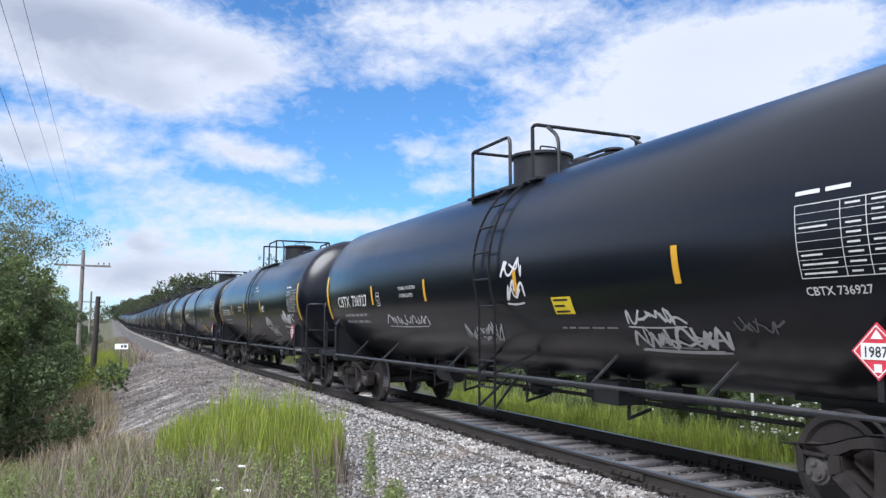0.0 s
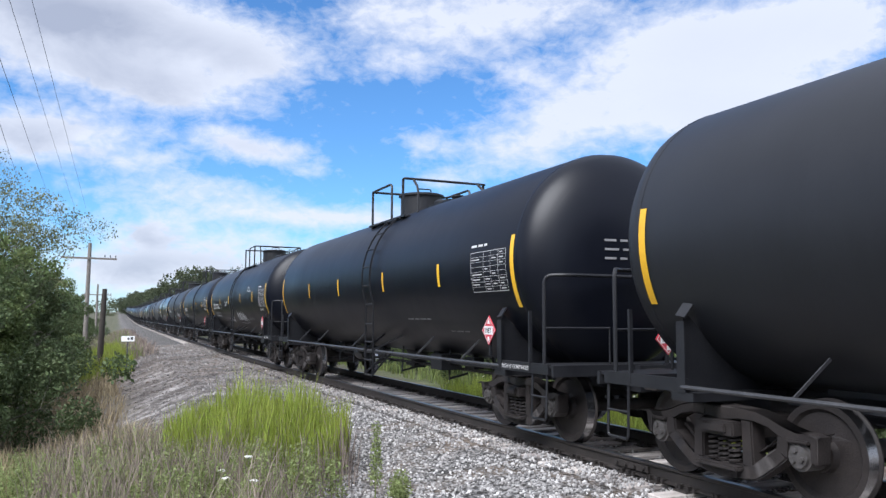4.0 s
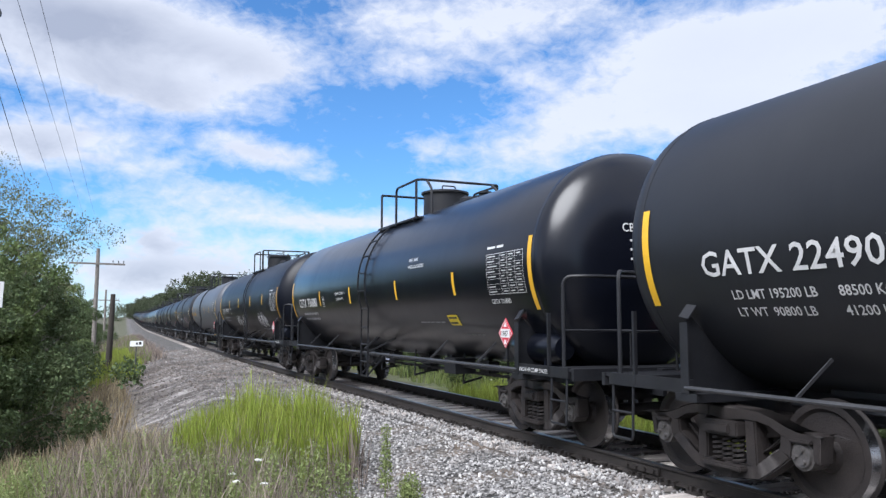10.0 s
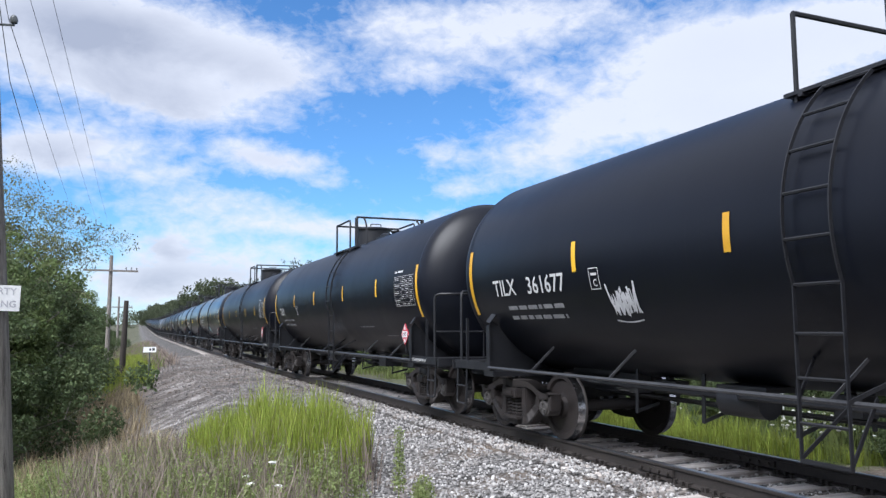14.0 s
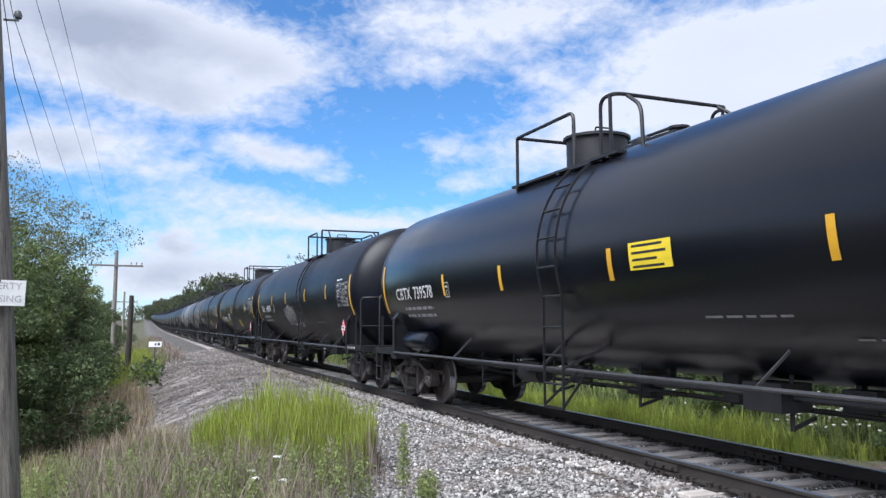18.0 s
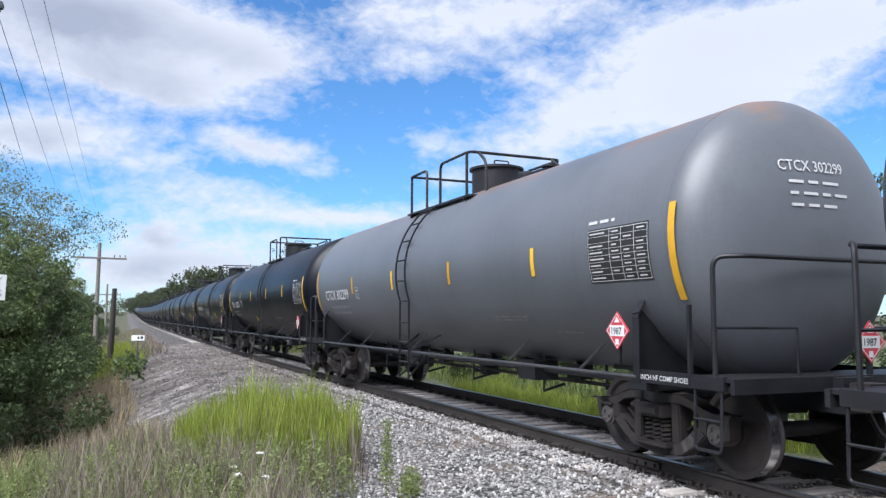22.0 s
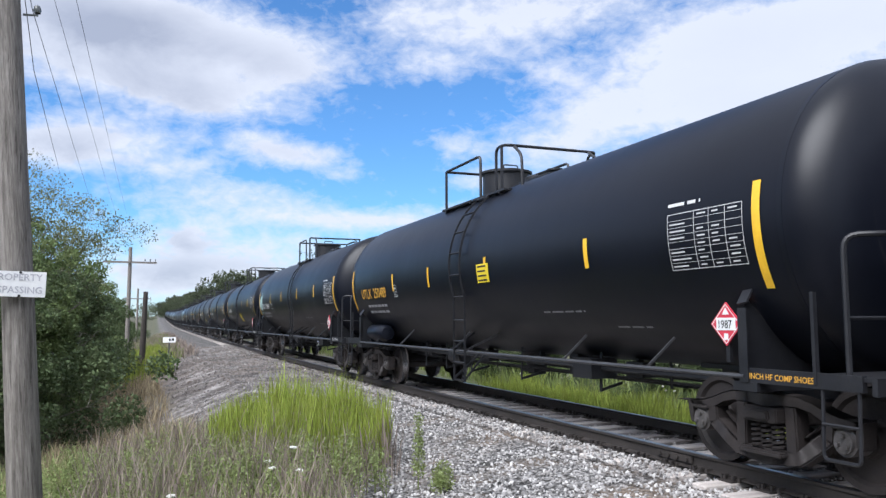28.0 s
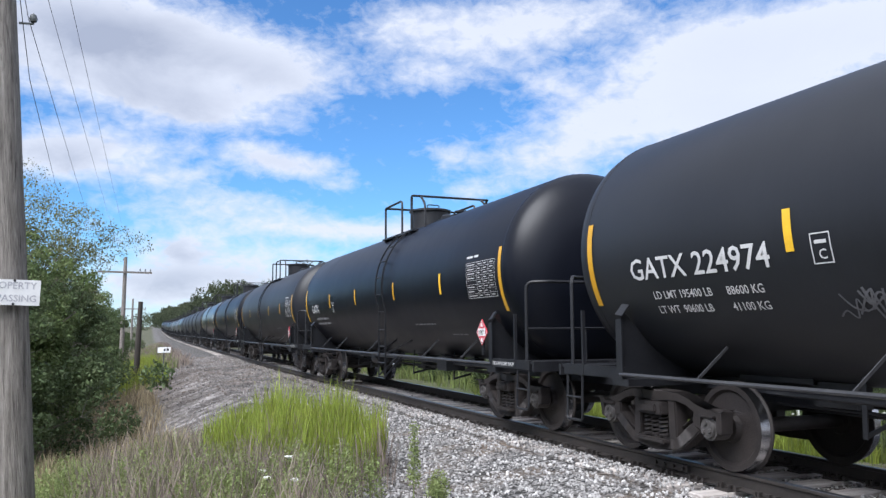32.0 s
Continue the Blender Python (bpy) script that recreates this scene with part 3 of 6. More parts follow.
# ---- track ----
def make_track():
    track = thing("track", "single railway track with worn steel rails on weathered wooden ties", "railway track", at=pose(TRACK_X, 0, 0), kind="structure")
    prof = [(-0.07, -0.175), (0.07, -0.175), (0.07, -0.16), (0.012, -0.145), (0.010, -0.045), (0.036, -0.035), (0.037, -0.008), (0.030, 0.0),
            (-0.030, 0.0), (-0.037, -0.008), (-0.036, -0.035), (-0.010, -0.045), (-0.012, -0.145), (-0.07, -0.16)]
    fo = Form()
    ys = [-60, 0, 4, 7.6, 7.606] + [10 + 2.5 * i for i in range(22)] + [66 + 6 * i for i in range(10)] + [130 + 15 * i for i in range(40)]
    k = len(prof)
    vs = [(px + drift(y), y, pz + grade(y)) for y in ys for px, pz in prof]
    for s in (i for i in range(len(ys) - 1) if i != 3):
        for i in range(k):
            head = 1 if i in (6, 7, 8) else 0
            fo.add([vs[s * k + i], vs[s * k + (i + 1) % k], vs[(s + 1) * k + (i + 1) % k], vs[(s + 1) * k + i]], [(0, 3, 2, 1)], head)
    rail = fo.mesh("rail", [M_RAIL, M_RAILHEAD])
    for sx in (-1, 1):
        r = part("rail", rail, None, track, "worn steel rail", pose(sx * 0.755, 0, 0))
        bar = Form().box((0, 0, -0.09), (0.03, 0.62, 0.075))
        for j in range(4):
            bar.lathe([(-0.02, 0.001), (-0.02, 0.02), (0.02, 0.02), (0.02, 0.001)], 6, "x", (-0.022, -0.24 + 0.16 * j, -0.09))
        for side in (-1, 1):
            part("joint_bar", bar, M_RAIL, r, "bolted joint bar", pose(side * 0.03, 7.6, 0, 0, 0, 0 if side < 0 else 180))
    tie = Form()
    tie.box((0, 0, -0.085), (2.6, 0.22, 0.17))
    tie_me = tie.mesh("tie", M_TIE)
    bm = bmesh.new()
    bm.from_mesh(tie_me)
    bmesh.ops.bevel(bm, geom=bm.edges[:], offset=0.012, segments=1, affect="EDGES")
    bm.to_mesh(tie_me)
    bm.free()
    plate = Form().box((0, 0, 0.008), (0.33, 0.2, 0.016))
    for sx in (-0.1, 0.1):
        for sy in (-0.06, 0.06):
            plate.box((sx, sy, 0.035), (0.028, 0.028, 0.05))
            plate.box((sx * 0.88, sy, 0.058), (0.045, 0.034, 0.014))
    plate.box((-0.03, 0.13, 0.03), (0.13, 0.03, 0.05))
    plate.box((-0.03, -0.13, 0.03), (0.13, 0.03, 0.05))
    plate_me = plate.mesh("tie_plate", M_RAIL)
    rnd = random.Random(3)
    rest = Form()
    for i in range(-14, 700):
        y = 4.0 + i * 0.52 + rnd.uniform(-0.03, 0.03)
        dx, turn = rnd.uniform(-0.06, 0.06), rnd.uniform(-1.2, 1.2)
        if i < 130:
            t = part("tie", tie_me, None, track, "", pose(dx + drift(y), y, -0.192 + grade(y) + rnd.uniform(-0.006, 0.0), 0, rnd.uniform(-0.4, 0.4), turn))
            if i < 70:
                for sx in (-0.755, 0.755):
                    part("tie_plate", plate_me, None, t, "", pose(sx - dx, 0, 0.001, 0, 0, -turn))
        else:
            rest.box((dx + drift(y), y, -0.277 + grade(y)), (2.6, 0.22, 0.17))
    ob = part("far_ties", rest, M_TIE, track, "rows of weathered wooden ties")
    tagged(ob, kind="stuff")


make_track()


# ---- stones of the ballast ----
def scatter_stones():
    rnd = random.Random(11)
    ico = bmesh.new()
    bmesh.ops.create_icosphere(ico, subdivisions=1, radius=1.0)
    iv = np.array([v.co[:] for v in ico.verts])
    fi = np.array([[v.index for v in f.verts] for f in ico.faces])
    ico.free()
    rs = np.random.RandomState(5)
    pts = []
    while len(pts) < 54000:
        u = rnd.random()
        y = 4.2 + 52 * u ** 2.1
        x = rnd.uniform(0.4, 9.6)
        foot = 1.9 + 1.3 * max(0, min((y - 13) * 0.12, 1)) + 0.9 * noise.noise((x, y * 0.8, 3))
        if x < foot and rnd.random() > (0.24 if y > 14 and x > 0.9 else 0.10):
            continue
        if 5.8 < x < 7.95 and rnd.random() > 0.5:
            continue
        q = x
        x += drift(y)
        z = height(x, y)
        if 5.2 < q < 5.75 and y > 7:
            z += 0.05
        s = rnd.uniform(0.012, 0.028) * (1 + 0.7 * max(0, y - 10) / 20)
        pts.append((x, y, z + s * 0.25, s))
    v = np.empty((len(pts), 12, 3))
    for i, (x, y, z, s) in enumerate(pts):
        q = iv * rs.uniform(0.55, 1.25, (12, 1)) * rs.uniform(0.6, 1.3, 3) * s
        a, b = rs.uniform(0, 6.28, 2)
        ca, sa, cb, sb = math.cos(a), math.sin(a), math.cos(b), math.sin(b)
        q = q @ np.array([[ca, -sa, 0], [sa, ca, 0], [0, 0, 1]]) @ np.array([[1, 0, 0], [0, cb, -sb], [0, sb, cb]])
        v[i] = q + (x, y, z)
    f = (fi[None] + 12 * np.arange(len(pts))[:, None, None]).reshape(-1, 3)
    me = bpy.data.meshes.new("ballast_stones")
    me.from_pydata(v.reshape(-1, 3).tolist(), [], f.tolist())
    me.materials.append(M_STONE)
    tagged(new("ballast_stones", me), "loose grey crushed limestone ballast beside the track", "gravel", kind="stuff")


scatter_stones()


# ---- the train ----
R, ZC, HALF = 1.515, 2.43, 7.1      # tank radius, height of its axis, half length of the shell


def shell(y, z, out=0.006):
    """A point on the near side of the shell."""
    d = min(abs(z - ZC), R - 0.01) * (1 if z > ZC else -1)
    a = math.asin(d / R)
    return (-(R + out) * math.cos(a), y, ZC + (R + out) * math.sin(a))


def patch(fo, y0, y1, z0, z1, out=0.006, mat=0, lean=0.0):
    """A patch of tape or paint that follows the shell; z is measured along its curve from the axis height."""
    n = max(1, int(abs(z1 - z0) / 0.09))
    vs = []
    for i in range(n + 1):
        s = z0 + (z1 - z0) * i / n - ZC
        x, z = -(R + out) * math.cos(s / R), ZC + (R + out) * math.sin(s / R)
        k = lean * i / n
        vs += [(x, y0 + k, z), (x, y1 + k, z)]
    fo.add(vs, [(2 * i, 2 * i + 1, 2 * i + 3, 2 * i + 2) for i in range(n)], mat)


def wrap(u, v, y, z, out=0.007):
    s = z + v - ZC
    return (-(R + out) * math.cos(s / R), y - u, ZC + (R + out) * math.sin(s / R))


LETTERS = {}


def lettering(body, size, widen=1.0):
    """Vertices and faces of a line of letters in the plane, with the origin at its left foot."""
    key = (body, size, widen)
    if key not in LETTERS:
        cu = bpy.data.curves.new("letters", "FONT")
        cu.body, cu.size, cu.resolution_u, cu.fill_mode, cu.offset = body, size, 2, "FRONT", size * 0.010
        ob = bpy.data.objects.new("letters", cu)
        scene.collection.objects.link(ob)
        me = bpy.data.meshes.new_from_object(ob)
        LETTERS[key] = ([(v.co.x * widen, v.co.y) for v in me.vertices], [tuple(p.vertices) for p in me.polygons])
        bpy.data.objects.remove(ob)
        bpy.data.curves.remove(cu)
        bpy.data.meshes.remove(me)
    return LETTERS[key]


def write_on_shell(fo, body, size, y, z, widen=1.0, out=0.007):
    vs, fs = lettering(body, size, widen)
    fo.add([wrap(u, v, y, z, out) for u, v in vs], fs)


# letters drawn by hand, as strokes in a square
STROKES = {
    "A": [[(0, 0), (0.45, 1), (0.9, 0)], [(0.15, 0.38), (0.78, 0.42)]], "B": [[(0.05, 0), (0.1, 1), (0.7, 0.95), (0.65, 0.6), (0.12, 0.52), (0.8, 0.45), (0.75, 0.05), (0.05, 0)]],
    "E": [[(0.8, 1), (0.1, 0.95), (0.1, 0.02), (0.85, 0.05)], [(0.1, 0.52), (0.65, 0.55)]], "I": [[(0.45, 1), (0.42, 0)]], "O": [[(0.5, 1), (0.05, 0.6), (0.3, 0), (0.85, 0.25), (0.75, 0.9), (0.45, 1)]],
    "R": [[(0.05, 0), (0.12, 1), (0.75, 0.92), (0.7, 0.55), (0.12, 0.48), (0.85, 0)]], "S": [[(0.85, 0.92), (0.35, 1), (0.1, 0.7), (0.75, 0.4), (0.6, 0.02), (0.02, 0.1)]], "T": [[(0, 0.95), (0.95, 1)], [(0.5, 0.97), (0.45, 0)]],
}


def curve_through(pts, n=5, tight=0.5):
    """A smooth line through the given points."""
    out = []
    for i in range(len(pts) - 1):
        a, b, c, d = (pts[min(max(i + k, 0), len(pts) - 1)] for k in (-1, 0, 1, 2))
        for j in range(n):
            t = j / n
            out.append(tuple(b[q] + tight * (c[q] - a[q]) * t + (2 * tight * a[q] + (tight - 3) * b[q] + (3 - 2 * tight) * c[q] - tight * d[q]) * t * t
                             + (-tight * a[q] + (2 - tight) * b[q] + (tight - 2) * c[q] + tight * d[q]) * t ** 3 for q in (0, 1)))
    return out + [pts[-1]]


def hand_letters(fo, rnd, body, size, y, z, r=0.022):
    u0 = 0.0
    for ch in body:
        if ch == " ":
            u0 += size * 0.45
            continue
        k, dv = rnd.uniform(0.85, 1.1), rnd.uniform(-0.06, 0.06) * size
        for i, line in enumerate(STROKES[ch]):
            pts = [(u0 + size * 0.72 * u * k + 0.12 * size * v, dv + size * v * k + rnd.uniform(-0.02, 0.02) * size) for u, v in line]
            ribbon(fo, curve_through(pts, 5, 0.28), y, z, r * rnd.uniform(0.85, 1.15), 0.006 + 0.0003 * i)
        u0 += size * (0.42 if ch == "I" else 0.82)


def pulse(fo, rnd, y, z, w, h, r, out=0.006):
    """One thin line that runs low along the shell, with a few spikes."""
    pts, u = [(0, 0.1 * h)], 0.0
    for du, v in ((0.05, 0.8), (0.03, 0.0), (0.10, 0.05), (0.02, 0.35), (0.02, 0.0), (0.14, 0.04), (0.03, 0.5), (0.03, 0.06), (0.04, 0.62), (0.03, 0.05), (0.05, 0.7), (0.04, 0.1), (0.08, 1.0), (0.05, 0.15), (0.12, 0.05), (0.14, 0.08)):
        u += du * w
        pts.append((u, v * h))
    ribbon(fo, curve_through(pts, 5, 0.4), y, z, r, out)


def bubble(fo, rnd, y, z, w, h, letters, r, out=0.006):
    """Fat outlined letters: closed wobbly loops that overlap, each with a short inner stroke."""
    for i in range(letters):
        cu, cv = w * (i + 0.5) / letters, h * (0.5 + rnd.uniform(-0.06, 0.06))
        a, b, ph, lean = w / letters * rnd.uniform(0.55, 0.72), h * rnd.uniform(0.42, 0.52), rnd.uniform(0, 6.28), rnd.uniform(-0.15, 0.25)
        loop = []
        for k in range(29):
            t = 2 * math.pi * k / 28
            q = 1 + 0.14 * math.sin(3 * t + ph) + 0.08 * math.sin(5 * t)
            u, v = a * q * math.cos(t), b * q * math.sin(t)
            loop.append((cu + u + lean * v, cv + v))
        ribbon(fo, loop, y, z, r * rnd.uniform(0.85, 1.15), out + 0.0003 * i)
        inner = [(cu + a * 0.3 * math.sin(2.2 * k + ph), cv - b * 0.45 + b * 0.3 * k) for k in range(4)]
        ribbon(fo, curve_through(inner, 5, 0.5), y, z, r * 0.8, out + 0.0002)


def scrawl(fo, rnd, y, z, w, h, turns=7, r=0.016, out=0.006):
    """A spray-painted tag: overlapping quick strokes that lean and loop, as flat ribbons on the shell."""
    slant = rnd.uniform(0.05, 0.4)
    for i in range(turns):
        cx, cw = w * i / turns, w / turns * rnd.uniform(1.1, 1.6)
        n = rnd.choice((3, 4, 5, 6))
        hh = h * rnd.uniform(0.7, 1.0)
        side = rnd.random() < 0.5
        pts = []
        for k in range(n):
            v = rnd.uniform(0.72, 1.0) if (k % 2 == 0) == side else rnd.uniform(0.0, 0.25)
            if rnd.random() < 0.25:
                v = rnd.uniform(0.35, 0.6)
            u = k / (n - 1) + rnd.uniform(-0.28, 0.28)
            pts.append((cx + cw * u + slant * v * hh, v * hh))
        ribbon(fo, curve_through(pts, 5, rnd.choice((0.15, 0.5, 0.8))), y, z, r * rnd.uniform(0.75, 1.2), out + 0.0004 * i)
    if rnd.random() < 0.45:
        pts = [(w * t, -0.1 * h - 0.06 * h * math.sin(3.14 * t)) for t in (k / 12 for k in range(13))]
        ribbon(fo, pts, y, z, r * 0.7, out)


def ribbon(fo, pts, y, z, r, out):
    vs = []
    for k, (u, v) in enumerate(pts):
        u0, v0 = pts[max(k - 1, 0)]
        u1, v1 = pts[min(k + 1, len(pts) - 1)]
        d = math.hypot(u1 - u0, v1 - v0) or 1
        nx, ny = -(v1 - v0) / d * r, (u1 - u0) / d * r
        vs += [wrap(u + nx, v + ny, y, z, out), wrap(u - nx, v - ny, y, z, out)]
    fo.add(vs, [(2 * k, 2 * k + 1, 2 * k + 3, 2 * k + 2) for k in range(len(pts) - 1)])


def wheelset_mesh():
    fo = Form()
    fo.lathe([(-1.02, 0.001), (-1.02, 0.075), (-0.72, 0.08), (0.72, 0.08), (1.02, 0.075), (1.02, 0.001)], 14, "x")
    for s in (-1, 1):
        # hub, plate, rim, tread, flange
        pr = [(0.86, 0.08), (0.86, 0.14), (0.80, 0.16), (0.79, 0.36), (0.825, 0.39), (0.825, 0.45), (0.715, 0.457), (0.70, 0.478), (0.685, 0.478), (0.682, 0.40), (0.72, 0.37), (0.735, 0.16), (0.70, 0.14), (0.70, 0.08)]
        mats = [0, 0, 0, 0, 0, 1, 0, 0, 0, 0, 0, 0, 0]
        fo.lathe([(s * a, r) for a, r in (pr if s > 0 else pr)], 40, "x", mats=mats)
        # bearing and its end cap with three bolts
        fo.lathe([(s * 0.90, 0.08), (s * 0.90, 0.125), (s * 1.09, 0.125), (s * 1.09, 0.10), (s * 1.12, 0.095), (s * 1.12, 0.001)], 18, "x", mats=[2] * 5)
        for j in range(3):
            t = 2 * math.pi * j / 3
            fo.lathe([(s * 1.115, 0.022), (s * 1.145, 0.022), (s * 1.145, 0.001)], 6, "x", (0, 0.055 * math.sin(t), 0.055 * math.cos(t)), mats=[2, 2])
    return fo.mesh("wheelset", [M_CAST, M_TREAD, M_CAP], True)


def side_frame_mesh():
    """A cast truck side: arched top chord, bellied bottom chord, two raked windows and the spring opening between the columns."""
    fo = Form()
    # corners of the half outline and of the openings, from the middle outwards: (y, z)
    top = [(0, 0.80), (0.22, 0.805), (0.42, 0.795), (0.58, 0.755), (0.72, 0.70), (0.86, 0.665), (1.0, 0.655), (1.09, 0.64)]
    upper = [(0, 0.685), (0.22, 0.685), (0.40, 0.685), (0.55, 0.655), (0.66, 0.60), (0.76, 0.575), (0.9, 0.575), (1.0, 0.565)]
    lower = [(0, 0.285), (0.22, 0.285), (0.36, 0.30), (0.47, 0.37), (0.56, 0.44), (0.66, 0.50)]
    low = [(0, 0.145), (0.22, 0.145), (0.40, 0.165), (0.54, 0.25), (0.68, 0.35), (0.77, 0.42)]
    w = 0.085

    def slab(a, b, c, d, x0=-w, x1=w):
        ys = [a, b, c, d]
        fo.add([(x, y, z) for x in (x0, x1) for y, z in ys], [(0, 1, 2, 3), (7, 6, 5, 4), (0, 4, 5, 1), (1, 5, 6, 2), (2, 6, 7, 3), (3, 7, 4, 0)])

    for s in (-1, 1):
        q = (lambda p: (s * p[0], p[1]))
        for i in range(7):
            slab(q(top[i]), q(top[i + 1]), q(upper[i + 1]), q(upper[i]))
        for i in range(5):
            slab(q(lower[i]), q(lower[i + 1]), q(low[i + 1]), q(low[i]))
        # pedestal legs either side of the bearing, the column, its wear plate
        slab(q((0.66, 0.62)), q((0.80, 0.60)), q((0.78, 0.42)), q((0.64, 0.46)))
        slab(q((1.0, 0.64)), q((1.09, 0.64)), q((1.07, 0.40)), q((1.0, 0.42)))
        slab(q((0.24, 0.70)), q((0.37, 0.70)), q((0.39, 0.27)), q((0.25, 0.27)))
        slab(q((0.76, 0.60)), q((1.02, 0.60)), q((1.0, 0.56)), q((0.78, 0.56)), -w * 1.3, w * 1.3)
        # ribs along the edges of the raked window
        slab(q((0.37, 0.40)), q((0.40, 0.41)), q((0.62, 0.55)), q((0.60, 0.575)), -w * 0.2, w * 0.9)
    # spring seat and the end of the bolster
    fo.box((0, 0, 0.245), (0.36, 0.54, 0.05))
    fo.box((0, 0, 0.60), (0.34, 0.46, 0.14))
    fo.box((-0.15, 0, 0.60), (0.10, 0.30, 0.09))
    me = fo.mesh("side_frame", M_CAST)
    bm = bmesh.new()
    bm.from_mesh(me)
    bmesh.ops.remove_doubles(bm, verts=bm.verts[:], dist=0.001)
    bmesh.ops.bevel(bm, geom=[e for e in bm.edges if len(e.link_faces) == 2 and e.calc_face_angle(0) > 0.7], offset=0.014, segments=2, affect="EDGES")
    bm.to_mesh(me)
    bm.free()
    me.polygons.foreach_set("use_smooth", [True] * len(me.polygons))
    me.set_sharp_from_angle(angle=radians(40))
    return me


def spring_mesh():
    pts = [(0.055 * math.cos(t * 0.9), 0.055 * math.sin(t * 0.9), 0.275 + 0.26 * t / 38) for t in range(39)]
    return Form().tube(pts, 0.017, 5).mesh("spring", M_CAST, True)


def arc_points(a0, a1, r, n=12, y=0.0):
    return [(-r * math.cos(a), y, ZC + r * math.sin(a)) for a in (a0 + (a1 - a0) * i / n for i in range(n + 1))]


def bend(pts, r=0.1, n=4):
    """Rounds the corners of a line of points."""
    pts = [Vector(p) for p in pts]
    out = [pts[0]]
    for a, b, c in zip(pts, pts[1:], pts[2:]):
        u, w = (a - b), (c - b)
        k = min(r, u.length * 0.45, w.length * 0.45)
        p, q = b + u.normalized() * k, b + w.normalized() * k
        for i in range(n + 1):
            t = i / n
            out.append(p * (1 - t) ** 2 + b * 2 * t * (1 - t) + q * t * t)
    return out + [pts[-1]]


def make_car_base(ladder_y, walk_end, corner_y, manway_y, ahead=0.0):
    """One tank car with its parts, at the world's origin; the leading end is at -y, the lettered side at -x; ahead: how much longer the leading end is."""
    car = thing("tank_car", "black tank car", "tank car", "freight train")
    # shell with dished ends
    prof = [(-HALF - 0.62 * math.cos(t), R * math.sin(t)) for t in (math.pi / 2 * i / 9 for i in range(10))]
    prof[0] = (prof[0][0], 0.004)
    # the ends are rounded off at the knuckle
    prof = [(a - ahead, r) for a, r in prof] + [(y, R) for y in (-4.7, -2.35, 0, 2.35, 4.7)] + [(-a, r) for a, r in reversed(prof)]
    part("tank", Form().lathe(prof, 72, "y", (0, 0, ZC)), PAINT["black"], car, smooth=True)
    for y in (-7.06 - ahead, 7.06):
        part("jacket_band", Form().lathe([(y - 0.03, R), (y - 0.03, R + 0.0025), (y + 0.03, R + 0.0025), (y + 0.03, R)], 72, "y", (0, 0, ZC)), PAINT["black"], car, smooth=True)
    # manway on top, with latches, and the valves beside it
    top = ZC + R
    my = manway_y
    manway = part("manway", Form().lathe([(-0.12, 0.46), (0.38, 0.46), (0.38, 0.51), (0.42, 0.51), (0.44, 0.44), (0.46, 0.001)], 32, "z", (0, my, top)), M_IRON, car, smooth=True)
    part("lid_hinge", Form().box((0, my + 0.5, top + 0.43), (0.3, 0.16, 0.06)), M_IRON, manway)
    part("lid_handle", Form().tube(bend([(-0.15, my - 0.2, top + 0.44), (-0.15, my - 0.2, top + 0.54), (0.15, my - 0.2, top + 0.54), (0.15, my - 0.2, top + 0.44)], 0.04), 0.014), M_IRON, manway, smooth=True)
    vb = Form().lathe([(0, 0.17), (0.16, 0.17), (0.20, 0.1), (0.20, 0.001)], 16, "z", (0.0, my - 1.15, top - 0.03))
    part("valve", vb, M_IRON, car, smooth=True)
    part("valve_plate", Form().box((0, my - 1.55, top + 0.01), (0.5, 1.1, 0.08)), M_IRON, car)
    part("relief_valve", Form().lathe([(0, 0.1), (0.13, 0.1), (0.15, 0.14), (0.18, 0.14), (0.18, 0.001)], 14, "z", (0, my - 1.9, top - 0.03)), M_IRON, car, smooth=True)
    # walkway round the manway
    pz = top - 0.25
    y1, y0 = walk_end, min(corner_y, manway_y - 0.75)
    for sx in (-1, 1):
        plank = Form()
        x0 = sx * 0.86
        for k in range(3):
            plank.box((x0 + (k - 1) * 0.085, (y0 + y1) / 2, pz), (0.065, y1 - y0 + 0.2, 0.035))
        for j in range(3):
            y = y0 + 0.1 + (y1 - y0 - 0.2) * j / 2
            plank.bar((x0 - 0.13, y, pz - 0.03), (x0 + 0.13, y, pz - 0.03), 0.05, 0.04, 0, (0, 0, 1))
            plank.bar((x0, y, pz - 0.03), (sx * 0.84, y, pz - 0.26), 0.05, 0.03, 0, (0, 1, 0))
        part("walkway", plank, M_IRON, car)
    r = 0.026
    la, lb = ladder_y + 0.33, ladder_y - 0.33
    zt = ZC + R + 0.53
    for sx in (-1, 1):
        x0 = sx * 0.92
        a = Form().tube([(x0, y1, pz - 0.16), (x0, y1, zt)], r)
        if y1 - la > 0.5:
            a.tube(bend([(x0, y1 - 0.02, zt), (x0, la, zt), (x0, la, pz - 0.05)], 0.12), r)
        part("guard_rail", a, M_IRON, car, smooth=True)
        b = Form().tube(bend([(x0, lb, pz - 0.05), (x0, lb, zt), (x0, y0, zt), (x0 * 0.5, y0, zt)], 0.14), r)
        b.tube([(x0, y0 + 0.1, pz - 0.12), (x0, y0 + 0.1, zt - 0.01)], r)
        part("guard_rail", b, M_IRON, car, smooth=True)
        c = Form().tube(bend([(x0 * 0.8, y0 - 0.02, zt - 0.02), (x0 * 0.82, y0 - 0.32, zt - 0.22), (x0 * 0.82, y0 - 0.34, zt - 0.77)], 0.14), r)
        part("rail_brace", c, M_IRON, car, smooth=True)
    part("front_rail", Form().tube([(-0.5, y0, zt), (0.5, y0, zt)], r), M_IRON, car, smooth=True)
